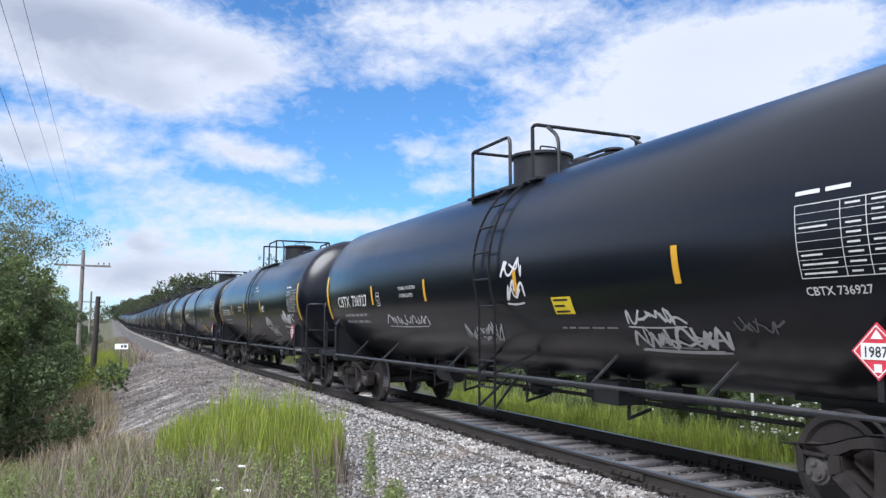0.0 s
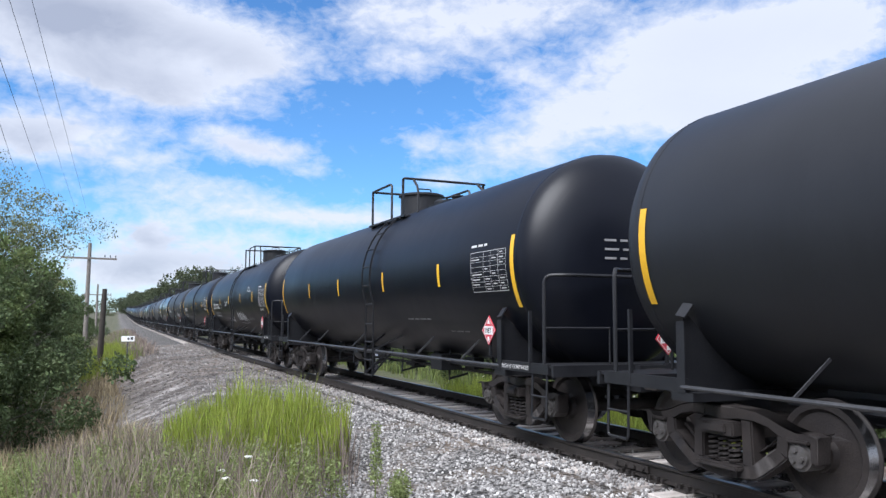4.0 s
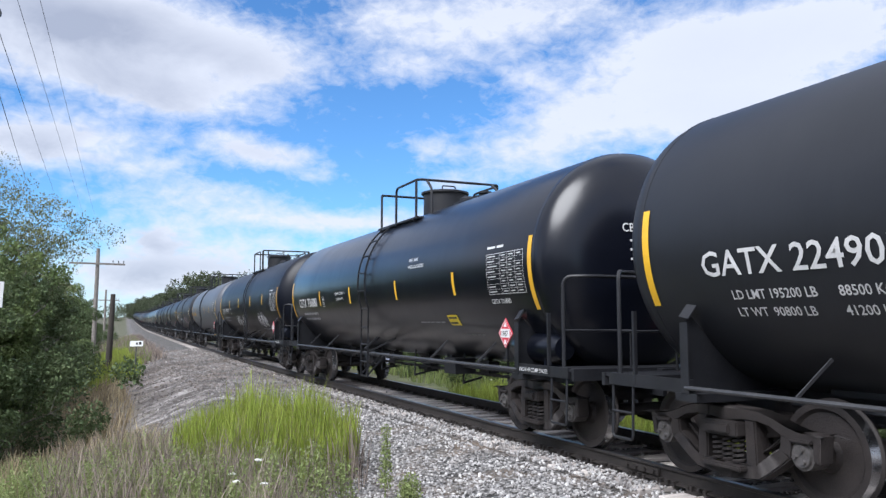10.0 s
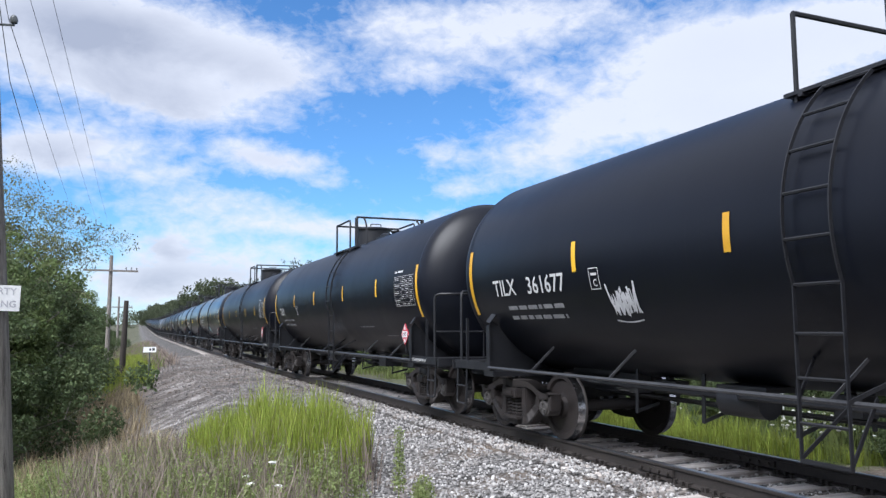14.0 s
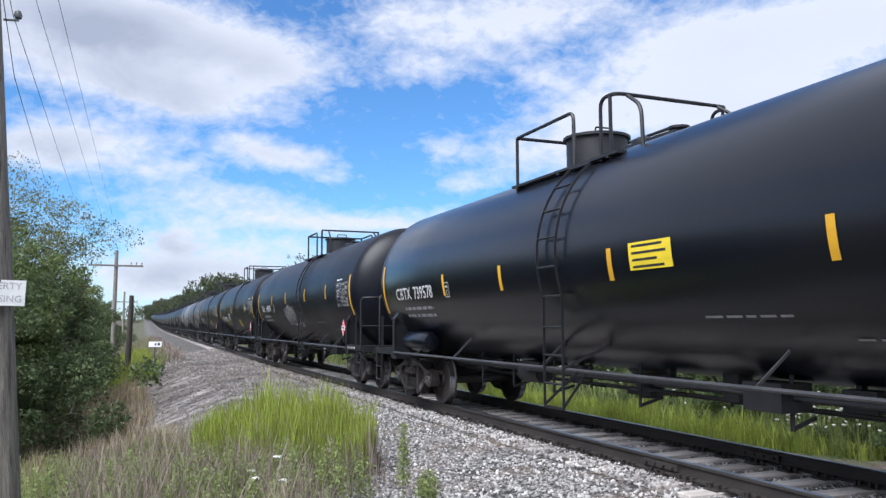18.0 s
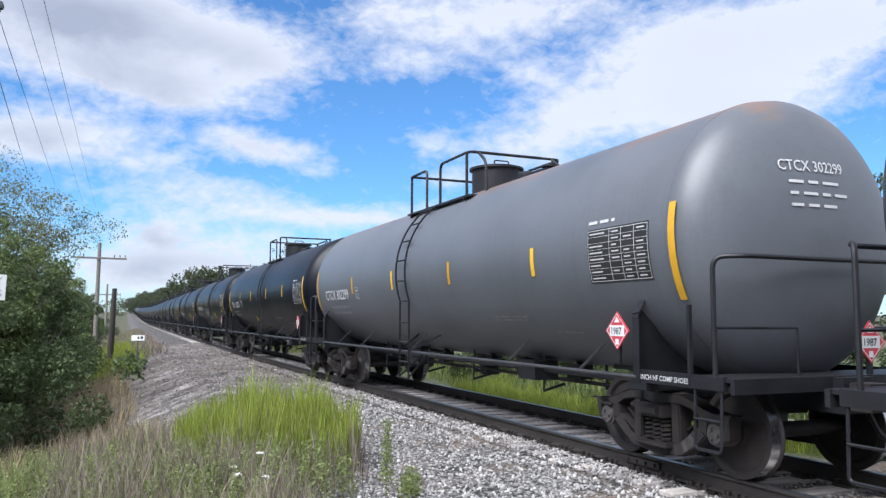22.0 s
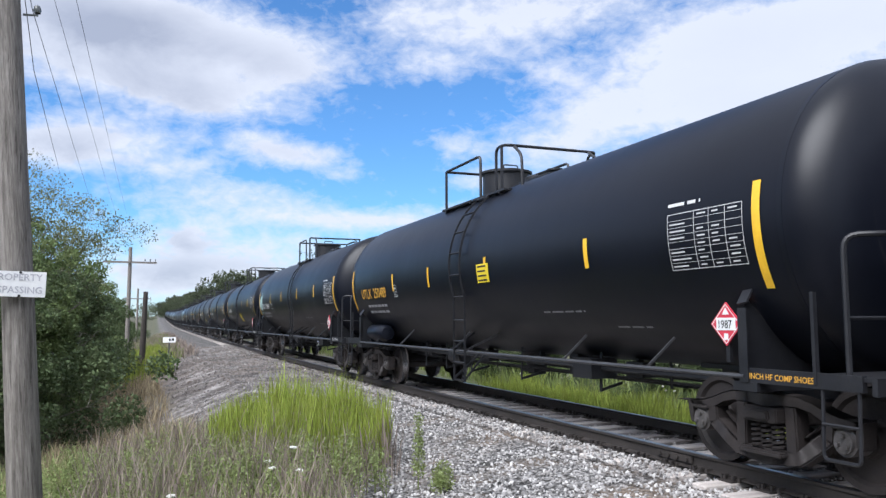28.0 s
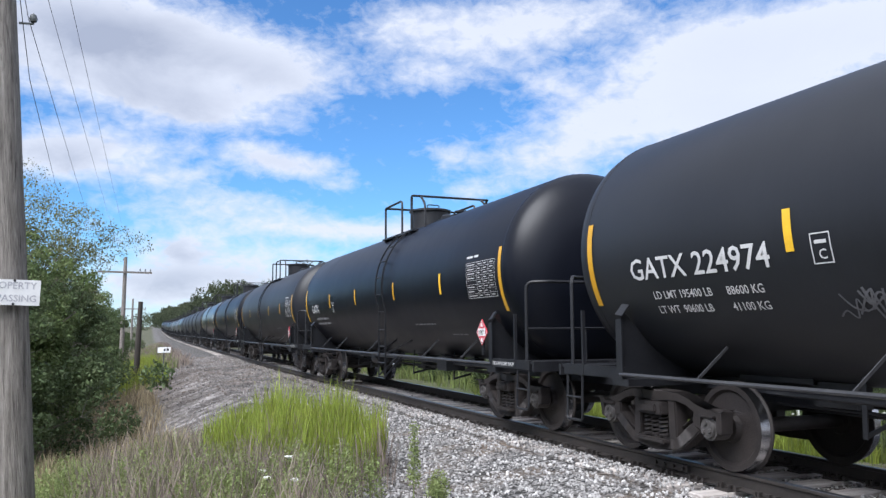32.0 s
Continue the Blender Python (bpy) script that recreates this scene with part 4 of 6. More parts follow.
    part("end_rail", Form().tube([(-0.92, y1, zt), (0.92, y1, zt)], r), M_IRON, car, smooth=True)
    # ladders up both sides
    ro = R + 0.075
    a1 = math.asin((pz - 0.05 - ZC) / ro)
    e0, e1 = ladder_y + 0.235, ladder_y - 0.235
    for sx in (-1, 1):
        fo = Form()
        for y in (e0, e1):
            arc = arc_points(-0.34, a1, ro, 16, y)
            foot_x = -ro * math.cos(-0.34)
            pts = [(p[0] * -sx, p[1], p[2]) for p in [(foot_x, y, 0.46)] + arc]
            for p, q in zip(pts, pts[1:]):
                fo.bar(p, q, 0.034, 0.012, 0, (0, 1, 0))
        fx = sx * ro * math.cos(-0.34)
        fo.bar((fx, e0, 0.48), (fx, e1, 0.48), 0.04, 0.03, 0, (0, 0, 1))
        for y, dy in ((e0, 0.3), (e1, -0.3)):
            fo.bar((fx, y, 0.98), (sx * 0.98, y + dy, 1.28), 0.035, 0.012, 0, (0, 1, 0))
            fo.bar((fx, y, 0.50), (sx * 1.0, y - dy * 0.5, 0.98), 0.035, 0.012, 0, (0, 1, 0))
        rungs = [(fx, z) for z in (0.78, 1.14, 1.50)] + [(sx * ro * math.cos(a), ZC + ro * math.sin(a)) for a in (-0.34, -0.10, 0.14, 0.38, 0.62, 0.86)]
        if sx > 0:
            for x, z in rungs:
                fo.tube([(x, e0, z), (x, e1, z)], 0.014, 6)
        ladder = part("ladder", fo, M_IRON, car)
        if sx < 0:
            rung = Form().tube([(0, e0, 0), (0, e1, 0)], 0.016, 6).mesh("rung", M_IRON)
            for x, z in rungs:
                part("rung", rung, None, ladder, at=pose(x, 0, z))
    # long hand pipe on struts, down both sides
    for sx in (-1, 1):
        pipe = part("side_pipe", Form().tube([(sx * 1.45, -6.5 - ahead, 0.97), (sx * 1.45, 6.5, 0.97)], 0.022, 8), M_PIPE, car, smooth=True)
        for y in (-5.2, -3.4, 0.4, 3.4, 5.2):
            part("strut", Form().bar((sx * 1.45, y, 0.97), (sx * 1.16, y - 0.13, 1.30), 0.030, 0.012, 0, (0, 1, 0)), M_PIPE, pipe)
    # ends: stub sill, bolster, platform, steps, hand rails, coupler
    made = []
    for s in (-1, 1):
        before = {o.name for o in car.children}
        sill = Form().box((0, s * 6.4, 0.86), (0.44, 3.2, 0.34)).box((0, s * 5.2, 1.0), (0.9, 1.0, 0.14))
        part("stub_sill", sill, M_IRON, car)
        bol = Form()
        for sx in (-1, 1):
            bol.add([(sx * 0.25, s * 6.5, 0.86), (sx * 1.42, s * 6.5, 0.90), (sx * 1.46, s * 6.5, 1.55), (sx * 1.38, s * 6.5, 1.68), (sx * 0.9, s * 6.5, 1.22)], [(0, 1, 2, 3, 4) if sx * 1 < 0 else (4, 3, 2, 1, 0)])
            bol.bar((sx * 1.45, s * 6.5, 0.92), (sx * 1.45, s * 6.5, 1.6), 0.11, 0.02, 0, (1, 0, 0))
            bol.bar((sx * 1.45, s * 6.5, 1.64), (sx * 1.33, s * 6.48, 1.80), 0.13, 0.02, 0, (1, 0, 0.2))
            bol.box((sx * 0.85, s * 6.5, 0.88), (1.2, 0.3, 0.08))
        part("bolster", bol, M_IRON, car)
        plat = Form().box((0, s * 7.56, 1.02), (2.85, 0.62, 0.035))
        for sx in (-1, 1):
            plat.box((sx * 1.42, s * 7.1, 0.985), (0.05, 1.3, 0.13))
        plat.box((0, s * 7.86, 0.97), (2.89, 0.05, 0.14))
        part("end_platform", plat, M_IRON, car)
        for sx in (-1, 1):
            st = Form().tube(bend([(sx * 1.42, s * 7.35, 0.95), (sx * 1.44, s * 7.35, 0.36), (sx * 1.44, s * 7.7, 0.36), (sx * 1.42, s * 7.7, 0.95)], 0.05), 0.016)
            st.tube([(sx * 1.44, s * 7.35, 0.64), (sx * 1.44, s * 7.7, 0.64)], 0.014)
            part("step", st, M_IRON, car, smooth=True)
            for y, hgt in ((7.3, 1.72),):
                po = Form().bar((sx * 1.43, s * y, 0.95), (sx * 1.43, s * y, hgt), 0.035, 0.04, 0, (1, 0, 0))
                part("post", po, M_IRON, car)
        rail = Form().tube(bend([(-1.40, s * 7.60, 1.0), (-1.40, s * 7.60, 2.17), (-1.2, s * 7.80, 2.17), (1.2, s * 7.80, 2.17), (1.40, s * 7.60, 2.17), (1.40, s * 7.60, 1.0)], 0.12), 0.024, 8)
        rail.tube([(-1.40, s * 7.60, 1.5), (-0.5, s * 7.74, 1.5), (-0.5, s * 7.74, 1.0)], 0.016).tube([(1.40, s * 7.60, 1.5), (0.5, s * 7.74, 1.5), (0.5, s * 7.74, 1.0)], 0.016)
        part("end_handrail", rail, M_IRON, car, smooth=True)
        cp = Form().box((0, s * 7.9, 0.86), (0.17, 0.35, 0.2)).box((-0.06, s * 8.15, 0.86), (0.26, 0.22, 0.26)).box((0.1, s * 8.22, 0.86), (0.1, 0.16, 0.24))
        cp.tube(bend([(0.3, s * 7.8, 0.75), (0.32, s * 7.95, 0.45), (0.25, s * 8.2, 0.38)], 0.15), 0.028)
        part("coupler", cp, M_CAST, car)
        if s < 0:
            made = [o for o in car.children if o.name not in before]
    for o in made:
        o.matrix_basis = pose(0, -ahead, 0)
    # below the tank: outlet valve, brake gear, pipes
    under = Form().lathe([(0.55, 0.001), (0.55, 0.16), (0.78, 0.2), (0.95, 0.3)], 16, "z").box((0, 0, 0.62), (0.4, 0.5, 0.06))
    part("outlet_valve", under, M_IRON, car, smooth=True)
    br = Form().lathe([(-0.3, 0.001), (-0.3, 0.16), (0.3, 0.16), (0.3, 0.001)], 14, "y", (-0.55, 2.2, 0.78))
    part("brake_cylinder", br, M_IRON, car, smooth=True)
    part("brake_bracket", Form().box((-0.4, 2.2, 0.92), (0.5, 0.7, 0.06)), M_IRON, car)
    part("control_valve", Form().box((-0.6, -2.8, 0.82), (0.4, 0.5, 0.28)), M_IRON, car)
    for x, z in ((-0.35, 0.70), (-0.1, 0.64), (0.5, 0.66)):
        part("brake_rod", Form().tube([(x, -5.3, z), (x, 5.3, z)], 0.017), M_IRON, car)
    for y, w, h, x in ((-3.7, 0.36, 0.2, -0.45), (-2.0, 0.24, 0.3, -0.35), (-1.1, 0.5, 0.12, -0.5), (1.0, 0.3, 0.2, -0.45), (3.6, 0.4, 0.16, -0.4), (4.5, 0.5, 0.24, -0.3)):
        part("brake_lever", Form().box((x, y, 0.84), (0.2, w, h)).box((x + 0.06, y + 0.1, 0.96), (0.08, 0.06, 0.3)), M_IRON, car)
    part("train_line", Form().tube(bend([(-0.62, -6.0, 0.84), (-0.62, -2.5, 0.82), (-0.8, -2.2, 0.86), (-0.8, 2.0, 0.86), (-0.6, 2.3, 0.82), (-0.6, 6.0, 0.84)], 0.15), 0.034, 7), M_IRON, car, smooth=True)
    for y in (-3.0, -0.6, 1.5, 2.8, 4.0):
        part("hanger_strap", Form().bar((-0.62, y, 0.50), (-0.6, y, 1.05), 0.05, 0.014, 0, (1, 0, 0)).bar((-0.62, y, 0.52), (-0.2, y + 0.1, 0.6), 0.04, 0.02, 0, (0, 1, 0)), M_IRON, car)
    hanger = Form().bar((-0.35, 0, 0.62), (-0.35, 0, 1.0), 0.05, 0.012, 0, (1, 0, 0)).bar((-0.35, 0, 0.68), (-0.1, 0, 0.64), 0.05, 0.03, 0, (0, 1, 0)).mesh("rod_hanger", M_IRON)
    for y in (-4.2, -1.9, 0.9, 3.1):
        part("rod_hanger", hanger, None, car, at=pose(0, y, 0))
    # trucks
    ws, sf, sp = wheelset_mesh(), side_frame_mesh(), spring_mesh()
    for s in (-1, 1):
        cross = Form().box((0, 0, 0.60), (1.9, 0.36, 0.2)).box((0, 0, 0.74), (0.5, 0.4, 0.1))
        for k in (-1, 1):
            cross.box((0, k * 0.55, 0.42), (1.5, 0.1, 0.1))
        truck = part("truck", cross, M_CAST, car, "cast steel truck with two wheelsets", pose(0, s * 6.36 - (ahead if s < 0 else 0), 0))
        for sx in (-1, 1):
            part("side_frame", sf, None, truck, at=pose(sx * 1.02, 0, 0, 0, 0, 0 if sx < 0 else 180))
            for k in (-1, 0, 1) if sx < 0 else ():
                part("spring", sp, None, truck, at=pose(sx * 1.06, k * 0.13, 0))
        for k in (-1, 1):
            part("wheelset", ws, None, truck, "turning wheelset with polished treads", pose(0, k * 0.89, 0.457))
    return car


def table_form(y0, z0, w, h, rows, rnd):
    """A stencilled table: outline, columns, rows of small print as bars."""
    fo, t = Form(), 0.007
    for z in (z0, z0 + h):
        patch(fo, y0, y0 - w, z - t / 2, z + t / 2)
    for u in (0, 0.38, 0.58, 0.79, 1.0):
        patch(fo, y0 - u * w - t / 2, y0 - u * w + t / 2, z0, z0 + h)
    for i in range(rows):
        z = z0 + h * (i + 0.5) / rows
        patch(fo, y0, y0 - w, z - h / rows / 2 - 0.002, z - h / rows / 2 + 0.002)
        for u in (0.03, 0.42, 0.62, 0.83):
            k = 0.3 if u < 0.1 else 0.13
            if rnd.random() < 0.75:
                patch(fo, y0 - (u) * w, y0 - (u + k * rnd.uniform(0.6, 1.0)) * w, z - 0.0075, z + 0.0075, 0.0065)
    return fo


def bars(fo, rnd, y, z, w, lines, size=0.05, gap=0.085):
    """Small print that nobody can read, as bars."""
    for i in range(lines):
        u = 0.0
        while u < w:
            k = rnd.uniform(0.08, 0.3)
            patch(fo, y - u, y - min(u + k, w), z - i * gap, z - i * gap + size)
            u += k + 0.05


def mark_car(car, k, mark, num, ink, rnd, spec):
    """Tapes, lettering, table, placards and spray marks of one car."""
    lift = {"TILX": 0.15, "CBTX": -0.06 if spec["paint"] == "gloss" else 0.09, "MWTX": 0.1}.get(mark, 0.04)
    for y in spec.get("tapes", (4.25, 1.5, -1.6, -4.4) if num.startswith("229") else (3.9, 1.25, -2.0, -4.9) if MAKE.get(k) == "g" else (3.9, 1.25, -1.8, -4.5)):
        fo = Form()
        patch(fo, y - 0.045, y + 0.045, 2.09 + lift, 2.46 + lift)
        part("reflector", fo, M_YELLOW, car, "yellow reflective tape")
    ahead = LAYOUTS[MAKE.get(k, "a")][4]
    shift = 0.0 if MAKE.get(k) == "d" else ahead
    for y in (6.97, -6.97 - (0.0 if MAKE.get(k) == "h" else shift)):
        fo = Form()
        patch(fo, y - 0.05, y + 0.05, 1.75, 2.75)
        part("reflector", fo, M_YELLOW, car, "yellow reflective tape")
    if mark:
        fo = Form()
        low = 0.27 if num.startswith("229") or num == "2" else 0.0
        wide, start = (1.10, 6.0) if low else (1.04, 6.2) if num.startswith("224") else (0.99, 6.22)
        write_on_shell(fo, mark, 0.33, start, 2.02 - low, wide)
        part("lettering", fo, ink, car, "stencilled letters")
        fo = Form()
        write_on_shell(fo, num, 0.33, start - wide - 0.4 * low, 2.02 - low, wide)
        part("number", fo, ink, car, "stencilled number")
        fo = Form()
        if spec.get("weights"):
            for i, (a, b) in enumerate(spec["weights"]):
                write_on_shell(fo, a, 0.125, 5.9, 1.79 - 0.85 * low - 0.17 * i, 0.92)
                write_on_shell(fo, b, 0.125, 4.78, 1.79 - 0.85 * low - 0.17 * i, 0.92)
        else:
            bars(fo, rnd, 5.9, 1.80, 1.5, 2, 0.06, 0.15)
        part("weight_lettering", fo, M_FADED if not spec.get("weights") else ink, car)
        fo, t = Form(), 0.011
        y, z = 3.05 if low else 3.68, 2.0 - low
        for a, b, c, d in ((0, 0.2, 0, t), (0, 0.2, 0.26 - t, 0.26), (0, t, 0, 0.26), (0.2 - t, 0.2, 0, 0.26)):
            patch(fo, y - a, y - b, z + c, z + d)
        write_on_shell(fo, "C", 0.12, y - 0.065, z + 0.04)
        patch(fo, y - 0.04, y - 0.16, z + 0.17, z + 0.2)
        part("plate_box", fo, M_LETTER, car, "stencilled box with a letter")
    ty = -5.72 - shift
    if spec["paint"] in ("light", "pale"):
        fo = Form()
        patch(fo, ty + 0.02, ty - 1.1, 1.98, 2.6, 0.004)
        part("table_ground", fo, M_INK, car, "black painted panel")
    fo = table_form(ty, 2.0, 1.08, 0.58, 8, rnd)
    bars(fo, rnd, ty, 2.66, 0.5, 1, 0.035)
    if mark == "CBTX":
        write_on_shell(fo, mark + " " + num, 0.1, ty, 1.86)
    part("table", fo, M_LETTER if spec.get("table", 1) else M_FADED, car, "white stencilled data table")
    fo = Form()
    bars(fo, rnd, -2.6, 1.55, 1.1, rnd.choice((1, 1, 2)), 0.026, 0.055)
    part("small_print", fo, M_FADED, car)
    fo = Form()
    bars(fo, rnd, -4.2, 1.3, 0.7, 1, 0.026)
    part("small_print", fo, M_FADED, car)
    stencils = []
    if spec.get("vent"):
        y, z = spec["vent"]
        stencils += [("VENT TANK", 0.09, y, z), ("WHEN UNLOADING", 0.09, y, z - 0.125)]
    if mark == "CBTX" and num.startswith(("736", "7370")):
        stencils += [("THERMAL PROTECTION", 0.085, 2.45, 2.26), ("SYSTEM EQUIPPED", 0.085, 2.4, 2.13)]
    if spec.get("fra"):
        y, z = spec["fra"] if isinstance(spec["fra"], tuple) else (-4.4, 2.2)
        stencils.append(("FRA-AIP", 0.2, y, z))
    for body, size, y, z in stencils:
        fo = Form()
        write_on_shell(fo, body, size, y, z, 0.9)
        part("notice", fo, M_LETTER, car, "small stencilled notice")
    # red and white diamond placards: on the side by the leading end and on the end
    for at in (pose(-1.44, spec.get("placard", -6.45 if MAKE.get(k) == "d" else -6.15 - ahead), 1.45, 0, 0, 0), pose(0.35, -7.86 - ahead, 1.36, 0, 0, 90)):
        d = 0.21
        fo = Form().add([(0, 0, -d), (0, -d, 0), (0, 0, d), (0, d, 0), (0.012, 0, -d), (0.012, -d, 0), (0.012, 0, d), (0.012, d, 0)],
                        [(0, 3, 2, 1), (4, 5, 6, 7), (0, 1, 5, 4), (1, 2, 6, 5), (2, 3, 7, 6), (3, 0, 4, 7)])
        pl = part("placard", fo, M_RED, car, "red diamond placard with a number", at)
        w = Form().add([(-0.003, y, z) for y, z in ((0.13, -0.06), (-0.13, -0.06), (-0.13, 0.06), (0.13, 0.06))], [(0, 3, 2, 1)])
        e = d - 0.018
        q = d - 0.03
        for i in range(4):
            a, b = [(0, -1), (-1, 0), (0, 1), (1, 0)][i], [(0, -1), (-1, 0), (0, 1), (1, 0)][(i + 1) % 4]
            w.add([(-0.003, a[0] * e, a[1] * e), (-0.003, b[0] * e, b[1] * e), (-0.003, b[0] * q, b[1] * q), (-0.003, a[0] * q, a[1] * q)], [(3, 2, 1, 0)])
        w.add([(-0.003, 0.03, -0.15), (-0.003, -0.03, -0.15), (-0.003, -0.03, -0.09), (-0.003, 0.03, -0.09)], [(0, 3, 2, 1)])
        w.add([(-0.003, 0.05, 0.09), (-0.003, -0.05, 0.09), (-0.003, 0, 0.16)], [(0, 2, 1)])
        part("placard_panel", w, M_WHITE, pl, "white panel and border")
        vs, fs = lettering("1987", 0.11, 0.9)
        part("placard_number", Form().add([(-0.006, 0.115 - u, v - 0.04) for u, v in vs], fs), M_INK, pl, "black number")
        part("placard_bracket", Form().box((0.03, 0, -0.18), (0.03, 0.05, 0.36)), M_IRON, pl)
    # lettering on the leading end
    fo = Form()
    vs, fs = lettering((mark + " " + num).strip() or " ", 0.16, 0.9)
    wd = max([u for u, v in vs], default=1)

    def on_head(u, v):
        x, z = u - wd / 2 - 0.12, ZC + 0.34 + spec.get("head_z", 0.0) + v
        r2 = min((x * x + (z - ZC) ** 2) / (R * R), 0.98)
        return (x, -HALF - ahead - 0.62 * math.sqrt(1 - r2) - 0.01, z)

    fo.add([on_head(u, v) for u, v in vs], fs)
    for i in range(3):
        u = 0.1
        while u < wd * 0.8:
            w = rnd.uniform(0.08, 0.25)
            z = -0.13 - 0.12 * i
            fo.add([on_head(u, z), on_head(u + w, z), on_head(u + w, z + 0.03), on_head(u, z + 0.03)], [(0, 1, 2, 3)])
            u += w + 0.06
    part("end_lettering", fo, ink if mark else M_FADED, car)
    # brake notice on the side of the leading platform
    fo = Form()
    vs, fs = lettering("1 INCH HF COMP SHOES", 0.075, 0.95)
    fo.add([(-1.4475, -6.5 - ahead - u, v + 0.955) for u, v in vs], fs)
    part("brake_notice", fo, M_LETTER_Y if mark == "UTLX" else M_LETTER, car, "small stencilled brake notice")
    if spec.get("tank"):
        rs = Form().lathe([(-0.62, 0.001), (-0.6, 0.15), (-0.5, 0.2), (0.5, 0.2), (0.6, 0.15), (0.62, 0.001)], 20, "y", (-1.1, -6.55 - ahead, 1.26))
        for y in (-6.9 - ahead, -6.2 - ahead):
            rs.box((-1.1, y, 1.12), (0.3, 0.06, 0.2))
        part("air_reservoir", rs, spec_paint(spec), car, "cylindrical air reservoir", smooth=True)
    if spec.get("rear_tank"):
        rs = Form().lathe([(-0.62, 0.001), (-0.6, 0.15), (-0.5, 0.2), (0.5, 0.2), (0.6, 0.15), (0.62, 0.001)], 20, "y", (-1.2, 5.6, 1.2))
        for y in (5.3, 5.9):
            rs.box((-1.2, y, 1.06), (0.3, 0.06, 0.2))
        part("air_reservoir", rs, spec_paint(spec), car, "cylindrical air reservoir", smooth=True)
    for y, z, w, h, lean in spec.get("stickers", ()):
        fo = Form()
        patch(fo, y, y - w, z, z + h, 0.008, 0, lean)
        st = part("sticker", fo, M_STICKER, car, "yellow warning sticker")
        ink_bars = Form()
        n = max(2, int(h / 0.07))
        for i in range(n):
            zz = z + h * (i + 0.3) / n
            patch(ink_bars, y - 0.08 * w + lean * (i + 0.3) / n, y - w * rnd.uniform(0.6, 0.92) + lean * (i + 0.3) / n, zz, zz + 0.35 * h / n, 0.0095)
        part("sticker_print", ink_bars, M_INK, st)
    for y, z, w, h, turns, mat, r in spec.get("spray", ()):
        fo = Form()
        if turns < 0:
            bubble(fo, rnd, y, z, w, h, -turns, r)
        elif turns:
            scrawl(fo, rnd, y, z, w, h, turns, r)
            if h > 0.28 and turns > 3:
                scrawl(fo, rnd, y - 0.05, z + 0.02, w * 0.9, h * 0.9, turns - 1, r * 0.7, 0.0095)
        else:
            pulse(fo, rnd, y, z, w, h, r)
        part("graffiti", fo, mat, car, "spray-painted scrawl")
    for body, size, y, z, mat in spec.get("words", ()):
        fo = Form()
        hand_letters(fo, rnd, body, size, y, z)
        part("graffiti", fo, mat, car, "spray-painted words")
    for y0, y1, colour in spec.get("bands", ()):
        fo = Form().lathe([(y0, R), (y0, R + 0.004), (y1, R + 0.004), (y1, R)], 64, "y", (0, 0, ZC))
        part("painted_section", fo, PAINT[colour], car, "section repainted in dark grey", smooth=True)


def spec_paint(spec):
    return PAINT[spec["paint"]]


W, Y, P, D, G, B = M_SPRAY, M_SPRAY_Y, M_SPRAY_P, M_SPRAY_D, M_SPRAY_D, M_SPRAY_B
